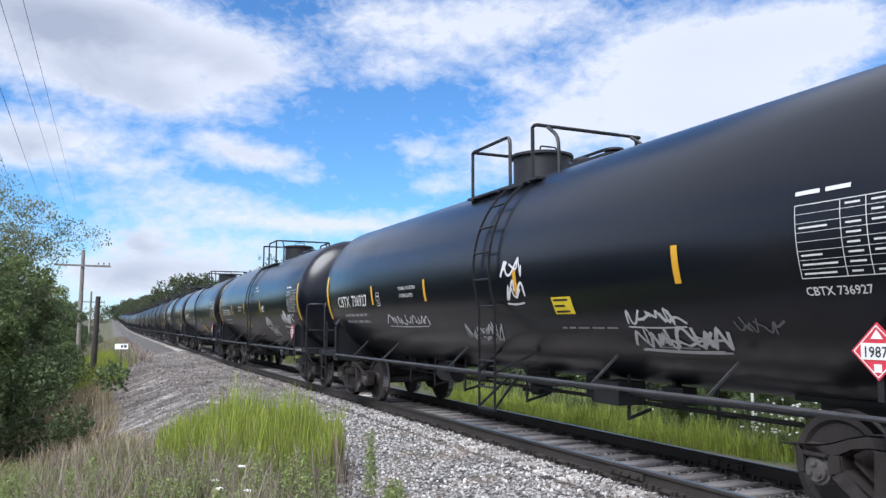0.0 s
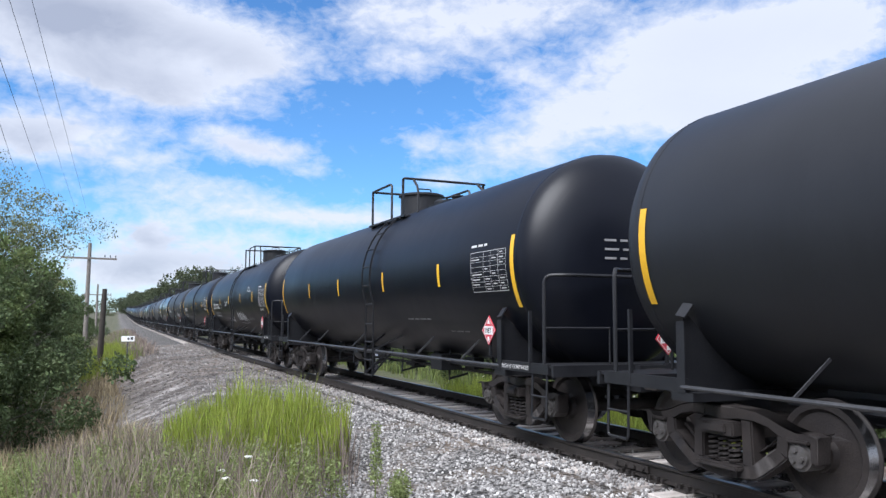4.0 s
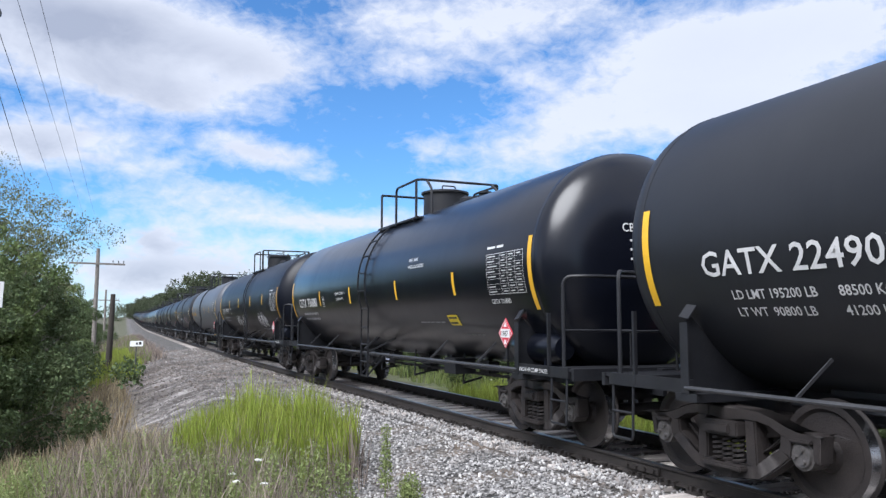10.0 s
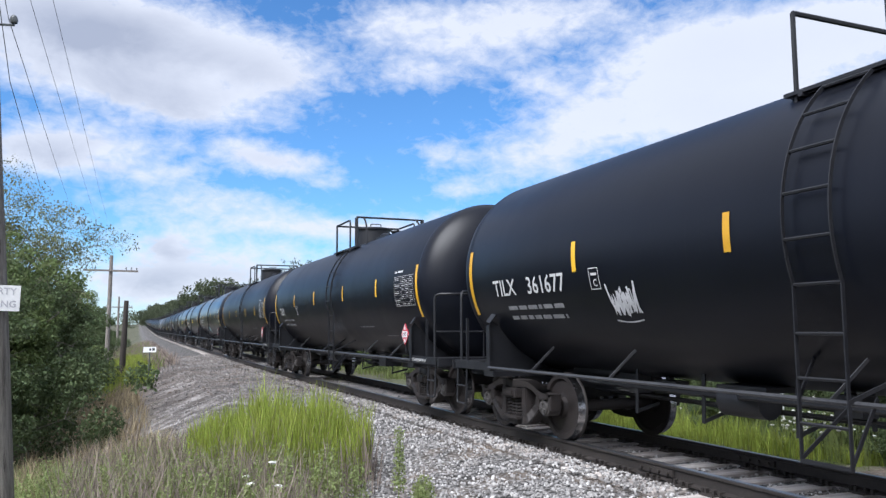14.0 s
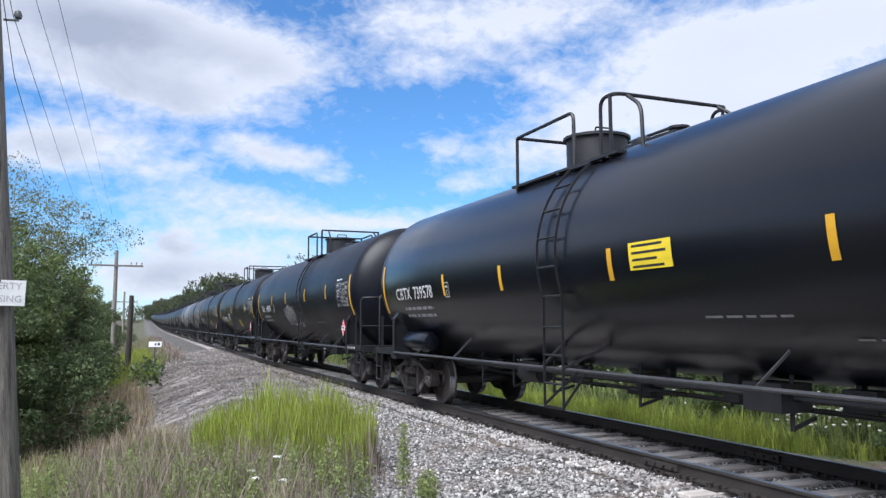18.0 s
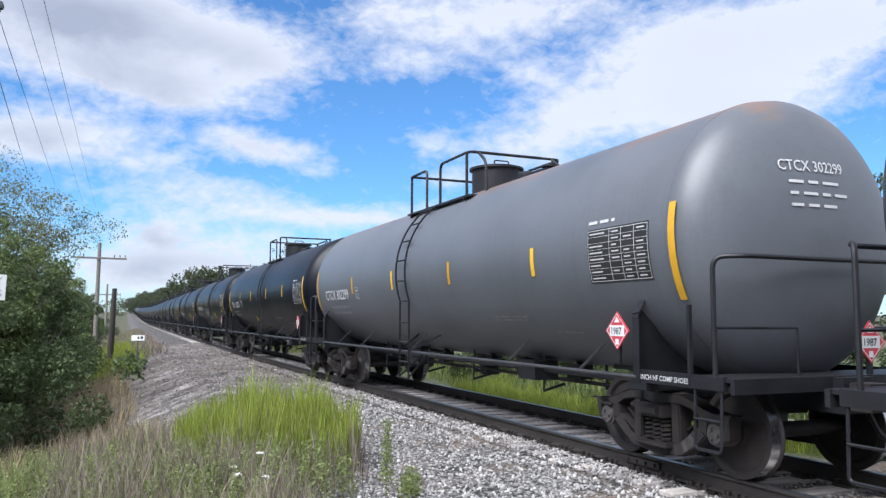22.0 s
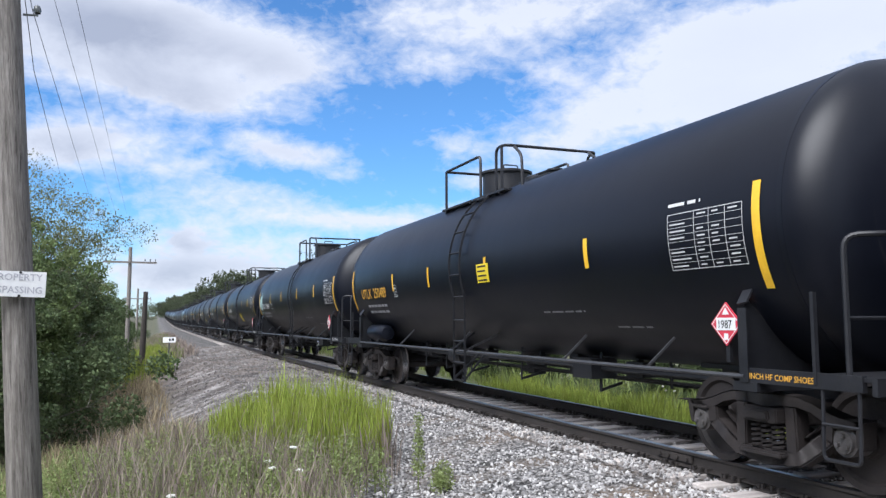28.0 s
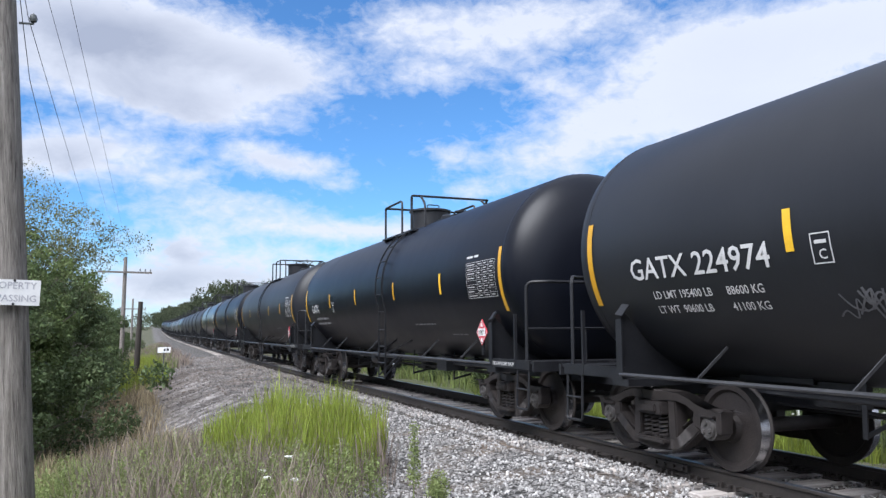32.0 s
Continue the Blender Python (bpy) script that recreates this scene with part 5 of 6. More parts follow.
# number of the car in the train: paint, mark, number, and what is special about it
CARS = {
    0: dict(paint="gloss", tapes=(3.9, 1.25, -1.8, -4.9), placard=-6.92, mark="CBTX", num="736927", spray=[(-1.4, 2.25, 0.5, 0.35, 3, W, 0.02), (-1.5, 1.95, 0.45, 0.3, 3, W, 0.018), (3.4, 1.6, 1.9, 0.25, 8, W, 0.014), (0.2, 1.3, 1.1, 0.4, 5, W, 0.015), (-3.9, 1.6, 0.9, 0.2, 5, W, 0.014), (-3.9, 1.3, 1.3, 0.32, 5, W, 0.02), (-5.4, 1.5, 0.6, 0.25, 4, D, 0.012)], stickers=[(-2.6, 1.75, 0.42, 0.22, 0)]),
    1: dict(paint="gloss", tapes=(3.9, 1.25, -1.8), mark="CBTX", num="736921", vent=(-0.75, 2.85), spray=[(-2.05, 1.55, 0.75, 0.42, 4, W, 0.026), (-2.2, 1.2, 0.9, 0.36, 5, W, 0.02), (-2.05, 2.1, 0.28, 0.2, 1, W, 0.03), (1.5, 1.4, 0.8, 0.5, 4, Y, 0.02), (-4.6, 1.6, 1.2, 0.5, 4, W, 0.03)]),
    2: dict(paint="gloss", mark="MWTX", num="112722", vent=(-0.75, 1.9), tapes=(3.9, -4.5), rear_tank=0, tank=1, spray=[(3.65, 1.66, 2.1, 0.42, 0, W, 0.011), (1.05, 1.62, 0.5, 0.1, 5, D, 0.009)], stickers=[(-1.0, 1.05, 0.8, 0.55, 0)]),
    3: dict(paint="gloss", tapes=(4.1, 1.35, -1.6, -4.4), mark="TILX", num="315719", weights=[("LD LMT 207800 LB", "94200 KG"), ("LT WT  78400 LB", "35500 KG")], bands=[(-1.0, 2.95, "dark")], stickers=[(-0.8, 1.7, 0.4, 0.22, 0)], tank=1),
    4: dict(paint="dark", mark="", num="", stickers=[(0.5, 1.4, 0.35, 0.55, 0), (-3.0, 1.55, 0.7, 0.35, 0)]),
    5: dict(paint="black", mark="", num=""),
    6: dict(paint="black", mark="CBTX", num="737082", vent=(-3.4, 2.7), spray=[(-0.2, 1.4, 1.9, 0.55, 8, W, 0.02), (2.3, 1.35, 1.3, 0.3, 6, W, 0.014)]),
    7: dict(paint="black", mark="GATX", num="228985", fra=(-5.3, 2.2), placard=-6.15),
    8: dict(paint="dark", tapes=(4.1, 1.35, -1.65, -4.35), mark="GATX", num="222728", spray=[(-2.6, 1.55, 2.0, 0.55, 8, W, 0.018), (0.75, 1.6, 0.6, 0.45, 7, B, 0.014), (2.3, 1.3, 0.7, 0.35, 6, D, 0.012)], stickers=[(-0.85, 1.45, 0.22, 0.12, 0)]),
    9: dict(paint="gloss", mark="CBTX", num="736790", vent=(-0.95, 2.82), spray=[(-1.1, 1.55, 0.9, 0.3, 4, W, 0.02)]),
    10: dict(paint="grey", mark="UTLX", num="212387", ink=M_LETTER_Y, spray=[(4.6, 1.45, 0.55, 0.5, 8, M_INK, 0.022)], tank=1),
    11: dict(paint="dark", mark="GATX", num="224903", fra=1, weights=[("LD LMT 195200 LB", "88500 KG"), ("LT WT  90800 LB", "41200 KG")], spray=[(-3.3, 1.15, 1.6, 0.7, 10, W, 0.016)]),
    12: dict(paint="gloss", mark="CBTX", num="736880", tank=1, vent=(-2.5, 2.7), stickers=[(-3.9, 1.5, 0.4, 0.2, 0)]),
    13: dict(paint="black", tapes=(3.9, 1.25, -1.7, -4.3), mark="TILX", num="731969", tank=1, spray=[(2.6, 1.4, 2.2, 0.6, 8, W, 0.014), (-2.7, 1.35, 1.7, 0.7, 8, W, 0.018)]),
    14: dict(paint="pale", tapes=(4.27, 1.6, -1.24, -3.98), mark="UTLX", num="210730", ink=M_LETTER_Y),
    15: dict(paint="dark", tapes=(3.9, 1.4, -1.77, -4.5), mark="GATX", num="228827", spray=[(3.0, 1.68, 1.2, 0.3, 8, W, 0.011), (1.65, 1.68, 1.5, 0.34, 9, W, 0.012)], words=[("IS A RAT", 0.41, -1.05, 1.58, P)]),
    16: dict(paint="black", tapes=(3.98, 1.38, -1.7, -4.4), mark="TILX", num="361677", tank=1, spray=[(3.4, 1.65, 0.5, 0.45, 6, W, 0.014)], stickers=[(-1.0, 1.6, 0.35, 0.2, 0)]),
    17: dict(paint="black", mark="TILX", num="", spray=[(0.2, 1.3, 1.3, 0.6, 7, D, 0.016)]),
    18: dict(paint="black", mark="", num=""),
    19: dict(paint="gloss", mark="TILX", num="192746", spray=[(1.5, 1.35, 1.0, 0.5, 7, B, 0.012)]),
    20: dict(paint="gloss", tapes=(3.7, 1.5, -1.1, -3.95), mark="CBTX", num="739600", weights=[("LD LMT 196600 LB", "89 700 KG"), ("LT WT  89400 LB", "40 550 KG")], rear_tank=1, stickers=[(-1.36, 2.08, 0.5, 0.3, 0)], spray=[(-3.3, 1.7, 0.7, 0.3, 6, D, 0.012), (2.5, 1.6, 1.6, 0.25, 6, D, 0.008)], vent=(0.3, 1.4)),
    21: dict(paint="gloss", tapes=(3.7, 1.5, -1.3, -4.33), mark="CBTX", num="739578", rear_tank=1, stickers=[(-1.68, 2.12, 0.72, 0.30, 0)]),
    22: dict(paint="black", mark="TILX", num="195030", spray=[(1.68, 1.5, 1.62, 0.62, -5, W, 0.013), (0.02, 1.44, 0.6, 0.2, 4, W, 0.010)]),
    23: dict(paint="black", tapes=(4.25, 1.33, -1.6, -4.4), mark="GATX", num="229023", fra=1, spray=[(2.75, 1.6, 0.65, 0.7, 4, W, 0.013)], words=[("BESTO", 0.26, 3.75, 1.50, Y)], stickers=[(-1.2, 1.35, 0.6, 0.4, 0), (1.0, 2.1, 0.12, 0.36, 0)]),
    24: dict(paint="black", mark="GATX", num="2", fra=1, weights=[("LD LMT 194560 LB", "86"), ("LT WT  91280 LB", "")], stickers=[(-0.6, 1.35, 0.6, 0.5, 0)]),
    25: dict(paint="grey", mark="GATX", num="228909", fra=1, stickers=[(-0.9, 1.35, 0.8, 0.5, 0)]),
    26: dict(paint="light", tapes=(3.9, 1.25, -1.5, -4.22), head_z=0.3, mark="CTCX", num="302299", table=1),
    27: dict(paint="black", tapes=(3.9, 1.25, -1.95, -4.72), mark="TILX", num="732013", stickers=[(1.3, 1.4, 0.4, 0.2, 0)]),
    28: dict(paint="black", mark="CBTX", num="737989", vent=(-2.3, 1.7), spray=[(1.85, 1.45, 2.05, 0.6, -7, W, 0.010), (-1.6, 1.42, 0.95, 0.55, 5, Y, 0.014)]),
    29: dict(paint="black", mark="GATX", num="229043", stickers=[(-1.6, 1.5, 0.6, 0.4, 0)]),
    30: dict(paint="black", mark="MWTX", num="1", stickers=[(-2.0, 1.9, 0.4, 0.4, 0), (-0.8, 1.3, 0.6, 0.3, 0)], tank=1),
    31: dict(paint="black", mark="", num=""),
    32: dict(paint="black", mark="CBTX", num="738045", spray=[(2.9, 1.5, 1.3, 0.6, 8, D, 0.014)], stickers=[(-1.9, 1.25, 1.1, 0.55, 0)]),
    33: dict(paint="black", tapes=(3.7, 1.5, -1.1, -4.1), mark="UTLX", num="250489", ink=M_LETTER_Y, rear_tank=1, stickers=[(-0.78, 2.1, 0.45, 0.3, 0)]),
    34: dict(paint="black", tapes=(3.84, 1.17, -2.06, -4.9), mark="TILX", num="732064", spray=[(6.8, 1.95, 0.6, 0.9, 5, B, 0.026)]),
    35: dict(paint="black", mark="TILX", num="199046", stickers=[(0.0, 1.42, 0.66, 0.50, 0)], tank=1),
    36: dict(paint="black", tapes=(3.86, 1.12, -1.8, -4.5), mark="TILX", num="195316", weights=[("LD LMT 195 100", "88500 KG"), ("LT WT  90 900", "41200 KG")], tank=1, stickers=[(-1.5, 1.4, 0.45, 0.2, 0)]),
    37: dict(paint="dark", mark="GATX", num="224974", fra=1, weights=[("LD LMT 195400 LB", "88600 KG"), ("LT WT  90600 LB", "41100 KG")], stickers=[(-0.3, 1.4, 0.5, 0.35, 0)], spray=[(3.6, 1.45, 1.2, 0.35, 7, D, 0.012)]),
    38: dict(paint="black", mark="GATX", num=""),
    39: dict(paint="dark", mark="", num=""),
    40: dict(paint="black", mark="", num=""),
    41: dict(paint="gloss", mark="", num=""),
}
WORD = {"gloss": "glossy black", "black": "black", "dark": "dark grey", "grey": "grey", "pale": "pale grey", "light": "light grey"}
# place of each car's middle along the track at 0 s, where known; the others lie evenly between
MIDDLE = {0: 10.75, 1: 27.65, 2: 43.77, 3: 60.17, 8: 143.55, 9: 160.10, 10: 176.45, 11: 193.04, 13: 225.72, 14: 242.25, 15: 259.15, 16: 275.05, 20: 340.52, 21: 357.08, 22: 373.73, 23: 389.60, 24: 405.76, 26: 438.80, 27: 455.09, 28: 471.65, 29: 488.28, 33: 554.18, 34: 570.87, 35: 587.10, 36: 603.85, 37: 620.30}
LAST_CAR = 58
# ladder, rear end and front corner of the walkway, manway: places along the car, for each make of car
LAYOUTS = {"a": (-1.0, 0.58, -1.42, -0.08, 0.0), "b": (0.1, 0.72, -1.35, -0.75, 0.0), "c": (0.55, 1.7, -0.75, -0.3, 0.08), "d": (0.0, 2.0, -0.65, 1.15, 0.18), "e": (0.42, 1.05, -0.95, -0.28, 0.0), "f": (-0.7, 1.0, -1.0, 0.46, 0.0), "g": (-1.0, 0.58, -1.42, -0.08, 0.6), "h": (0.55, 1.7, -0.75, -0.3, -0.2), "i": (-1.2, 0.4, -1.62, -0.28, 0.0)}
MAKE = dict([(k, "g") for k in (0, 7, 27, 34)] + [(k, "b") for k in (1, 6, 9, 12, 41, 47)] + [(26, "h"), (22, "i"), (28, "i")] + [(k, "c") for k in (10, 14, 52)] + [(k, "d") for k in (20, 21, 33, 44)] + [(k, "e") for k in (2, 3, 16, 29, 30, 35, 39, 50)] + [(k, "f") for k in (13, 15, 17, 18, 19, 31, 42, 55)])


def car_centre(k):
    keys = sorted(MIDDLE)
    if k >= keys[-1]:
        return MIDDLE[keys[-1]] + 16.45 * (k - keys[-1])
    for a, b in zip(keys, keys[1:]):
        if a <= k <= b:
            return MIDDLE[a] + (MIDDLE[b] - MIDDLE[a]) * (k - a) / (b - a)


def make_train():
    kinds = {k: make_car_base(*v) for k, v in LAYOUTS.items()}
    used, cars = set(), []
    far = random.Random(21)
    for k in range(LAST_CAR + 1):
        kind = MAKE.get(k, "a")
        m = pose(TRACK_X, car_centre(k), 0)
        car = copy_thing(kinds[kind], m) if kind in used else kinds[kind]
        used.add(kind)
        cars.append((car, k))
    for car, k in cars:
        spec = CARS.get(k) or dict(paint=far.choice(("black", "black", "dark", "gloss", "gloss", "grey", "dark", "pale")), mark="", num="")
        car.matrix_basis = pose(TRACK_X, car_centre(k), 0)
        for o in car.children:
            if o.data and o.data.name.split(".")[0] in ("tank", "jacket_band"):
                o.material_slots[0].link = "OBJECT"
                o.material_slots[0].material = PAINT[spec["paint"]]
        ink = spec.get("ink", M_LETTER)
        extra = " and spray graffiti" if spec.get("spray") else ""
        tagged(car, WORD[spec["paint"]] + " steel tank car with yellow tapes" + extra, "tank car", "freight train")
        if k in CARS:
            mark_car(car, k, spec["mark"], spec["num"], ink, random.Random(100 + k), spec)
    return cars


TRAIN = make_train()


# ---- plants ----
M_REED = material("fresh_green_reed_grass", [(0.17, 0.22, 0.04), (0.30, 0.36, 0.066), (0.44, 0.48, 0.115)], 0.6, 0, 2, 12, 0, leaf=0.35, island=0.35, spec=0.25)
M_STRAW = material("dry_straw_grass", [(0.20, 0.16, 0.10), (0.34, 0.275, 0.18), (0.48, 0.395, 0.27)], 0.8, 0, 2, 12, 0, leaf=0.25, island=0.4, spec=0.2)
M_DUSK = material("faded_purple_brown_weeds", [(0.165, 0.132, 0.112), (0.275, 0.225, 0.195), (0.39, 0.325, 0.275)], 0.85, 0, 2, 12, 0, leaf=0.2, island=0.4, spec=0.2)
M_HERB = material("mid_green_herbs", [(0.11, 0.145, 0.05), (0.205, 0.25, 0.085), (0.32, 0.36, 0.14)], 0.65, 0, 2, 12, 0, leaf=0.3, island=0.35, spec=0.25)
M_LEAF = material("dark_green_leaves", [(0.048, 0.072, 0.031), (0.094, 0.128, 0.055), (0.16, 0.195, 0.088)], 0.6, 0, 0.8, 8, 0, leaf=0.3, island=0.4, spec=0.3)
M_LEAF_Y = material("light_green_leaves", [(0.075, 0.105, 0.040), (0.135, 0.18, 0.066), (0.21, 0.25, 0.10)], 0.6, 0, 0.8, 8, 0, leaf=0.35, island=0.4, spec=0.3)
M_LEAF_S = material("sparse_grey_green_leaves", [(0.08, 0.095, 0.045), (0.16, 0.175, 0.085), (0.26, 0.27, 0.14)], 0.65, 0, 0.8, 8, 0, leaf=0.3, island=0.45, spec=0.3)
M_FARLEAF = material("hazy_far_leaves", [(0.045, 0.058, 0.034), (0.08, 0.098, 0.055), (0.12, 0.14, 0.08)], 0.7, 0, 0.3, 3, 0, leaf=0.25, island=0.35, spec=0.2)
M_BARK = material("grey_brown_bark", [(0.06, 0.05, 0.042), (0.13, 0.115, 0.10)], 0.9, 0, 4, 30, 0.5, 30, None, (1, 1, 0.3))
M_FRESH = material("pale_green_herb_leaves", [(0.17, 0.205, 0.085), (0.28, 0.33, 0.135), (0.42, 0.455, 0.22)], 0.65, 0, 2, 12, 0, leaf=0.45, island=0.35, spec=0.2)
M_PETAL = material("white_flower_umbels", [(0.6, 0.6, 0.55), (0.78, 0.78, 0.74)], 0.8, 0, 8, 40, 0, leaf=0.2, spec=0.2)


def blades(name, spots, mat, rs, lean=0.25, width=0.012):
    """spots: arrays x, y, z, height. Grass blades of three bent segments each."""
    x, y, z, h = spots
    n = len(x)
    a, b = rs.uniform(0, 6.283, n), rs.uniform(0, 6.283, n)
    k = rs.uniform(0.2, 1.0, n) * lean * h
    w = width * rs.uniform(0.6, 1.4, n)
    v = np.empty((n, 7, 3))
    for i, (t, ww) in enumerate(((0.0, 1.0), (0.4, 0.9), (0.75, 0.6))):
        for s, sg in ((0, -1), (1, 1)):
            v[:, 2 * i + s, 0] = x + np.cos(a) * k * t * t + sg * np.cos(b) * w * ww
            v[:, 2 * i + s, 1] = y + np.sin(a) * k * t * t + sg * np.sin(b) * w * ww
            v[:, 2 * i + s, 2] = z + h * t
    v[:, 6, 0], v[:, 6, 1], v[:, 6, 2] = x + np.cos(a) * k, y + np.sin(a) * k, z + h * 0.97
    f = np.array([(0, 1, 3, 2), (2, 3, 5, 4)])
    fs = (f[None] + 7 * np.arange(n)[:, None, None]).reshape(-1, 4).tolist() + (np.array([(4, 5, 6)])[None] + 7 * np.arange(n)[:, None, None]).reshape(-1, 3).tolist()
    me = bpy.data.meshes.new(name)
    me.from_pydata(v.reshape(-1, 3).tolist(), [], fs)
    me.materials.append(mat)
    return me


def spots_in(rs, n, cx, cy, rx, ry, h0, h1, power=0.5, keep=None):
    out = []
    while len(out) < n:
        t, r = rs.uniform(0, 6.283), rs.uniform() ** power
        x, y = cx + rx * r * math.cos(t), cy + ry * r * math.sin(t)
        if keep and not keep(x, y):
            continue
        out.append((x, y, height(x, y) - 0.03, rs.uniform(h0, h1) * (1.0 - 0.14 * r) * (0.88 + 0.5 * noise.noise((x * 1.7, y * 1.7, 2.0)))))
    return np.array(out).T


def spots_box(rs, n, x0, x1, y0, y1, h0, h1, patchy=0.0, keep=None, fall=1.0):
    out = []
    while len(out) < n:
        x, y = rs.uniform(x0, x1), y0 + (y1 - y0) * rs.uniform() ** fall
        if patchy and noise.noise((x * 0.9, y * 0.6, 7.3)) < rs.uniform(-0.7, 0.7) * patchy:
            continue
        if keep and not keep(x, y):
            continue
        out.append((x, y, height(x, y) - 0.03, rs.uniform(h0, h1)))
    return np.array(out).T


def leaves_mesh(name, centres, radii, count, size, mat, rs, squash=0.8, droop=0.3):
    """A crown: leaves in many small clumps, denser towards each clump's rim, uneven and with gaps."""
    c, r = np.array(centres), np.array(radii)
    idx = rs.choice(len(c), count, p=(r ** 2) / (r ** 2).sum())
    d = rs.normal(size=(count, 3))
    d /= np.linalg.norm(d, axis=1, keepdims=True)
    p = c[idx] + d * (r[idx] * rs.uniform(0.35, 1.12, count) ** 0.6)[:, None] * (1, 1, squash)
    u = rs.normal(size=(count, 3)) + (0, 0, -droop)
    u /= np.linalg.norm(u, axis=1, keepdims=True)
    w = np.cross(u, rs.normal(size=(count, 3)))
    w /= np.linalg.norm(w, axis=1, keepdims=True)
    s = (size * rs.uniform(0.6, 1.4, count))[:, None]
    nrm = np.cross(u, w)
    v = np.stack([p, p + u * s * 0.5 + w * s * 0.28 + nrm * s * 0.08, p + u * s, p + u * s * 0.5 - w * s * 0.28 + nrm * s * 0.08], 1)
    f = (np.arange(4)[None] + 4 * np.arange(count)[:, None]).tolist()
    me = bpy.data.meshes.new(name)
    me.from_pydata(v.reshape(-1, 3).tolist(), [], f)
    me.materials.append(mat)
    return me


def tree_meshes(rs, hgt, spread, trunk_r, limbs, count, size, mat, open_crown=0.0, low=0.15):
    """Trunk and limbs, and a crown of clumps round the ends of the limbs and twigs."""
    wood = Form()
    lean = rs.uniform(-0.06, 0.06, 2) * hgt
    top = hgt * 0.72
    spine = [(lean[0] * t * t, lean[1] * t * t, top * t) for t in (0, 0.2, 0.45, 0.7, 1.0)]
    wood.tube([(0, 0, -0.4)] + spine, [trunk_r * 1.3, trunk_r * 1.1, trunk_r * 0.95, trunk_r * 0.75, trunk_r * 0.5, trunk_r * 0.22], 8)
    cs, rr = [], []
    for i in range(limbs):
        t = low + (0.95 - low) * i / max(limbs - 1, 1)
        a = i * 2.4 + rs.uniform(-0.5, 0.5)
        ln = spread * (1.05 - 0.55 * t) * rs.uniform(0.65, 1.1)
        p0 = Vector((lean[0] * t * t, lean[1] * t * t, top * t))
        out = Vector((math.cos(a), math.sin(a), 0.45 + 0.75 * t))
        p1 = p0 + out.normalized() * ln * 0.55
        p2 = p1 + (out + Vector(rs.uniform(-0.35, 0.35, 3))).normalized() * ln * 0.5
        wood.tube([p0, p1, p2], [trunk_r * 0.38, trunk_r * 0.22, trunk_r * 0.07], 5)
        for q, b in ((p1, 3), (p2, 4)):
            for j in range(b):
                e = q + Vector(rs.normal(size=3) * (1, 1, 0.7)) * ln * 0.26
                wood.tube([q, (q + e) / 2 + Vector((0, 0, 0.05)), e], [trunk_r * 0.09, trunk_r * 0.06, trunk_r * 0.025], 4, caps=False)
                cs.append(tuple(e))
                rr.append(ln * rs.uniform(0.14, 0.27) * (1 - 0.3 * open_crown))
    return wood.mesh("trunk", M_BARK, True), leaves_mesh("crown", cs, rr, count, size, mat, rs)


def place_tree(name, label, category, group, meshes, m):
    t = thing(name, label, category, group, m)
    part("trunk", meshes[0], None, t)
    part("crown", meshes[1], None, t)
    return t


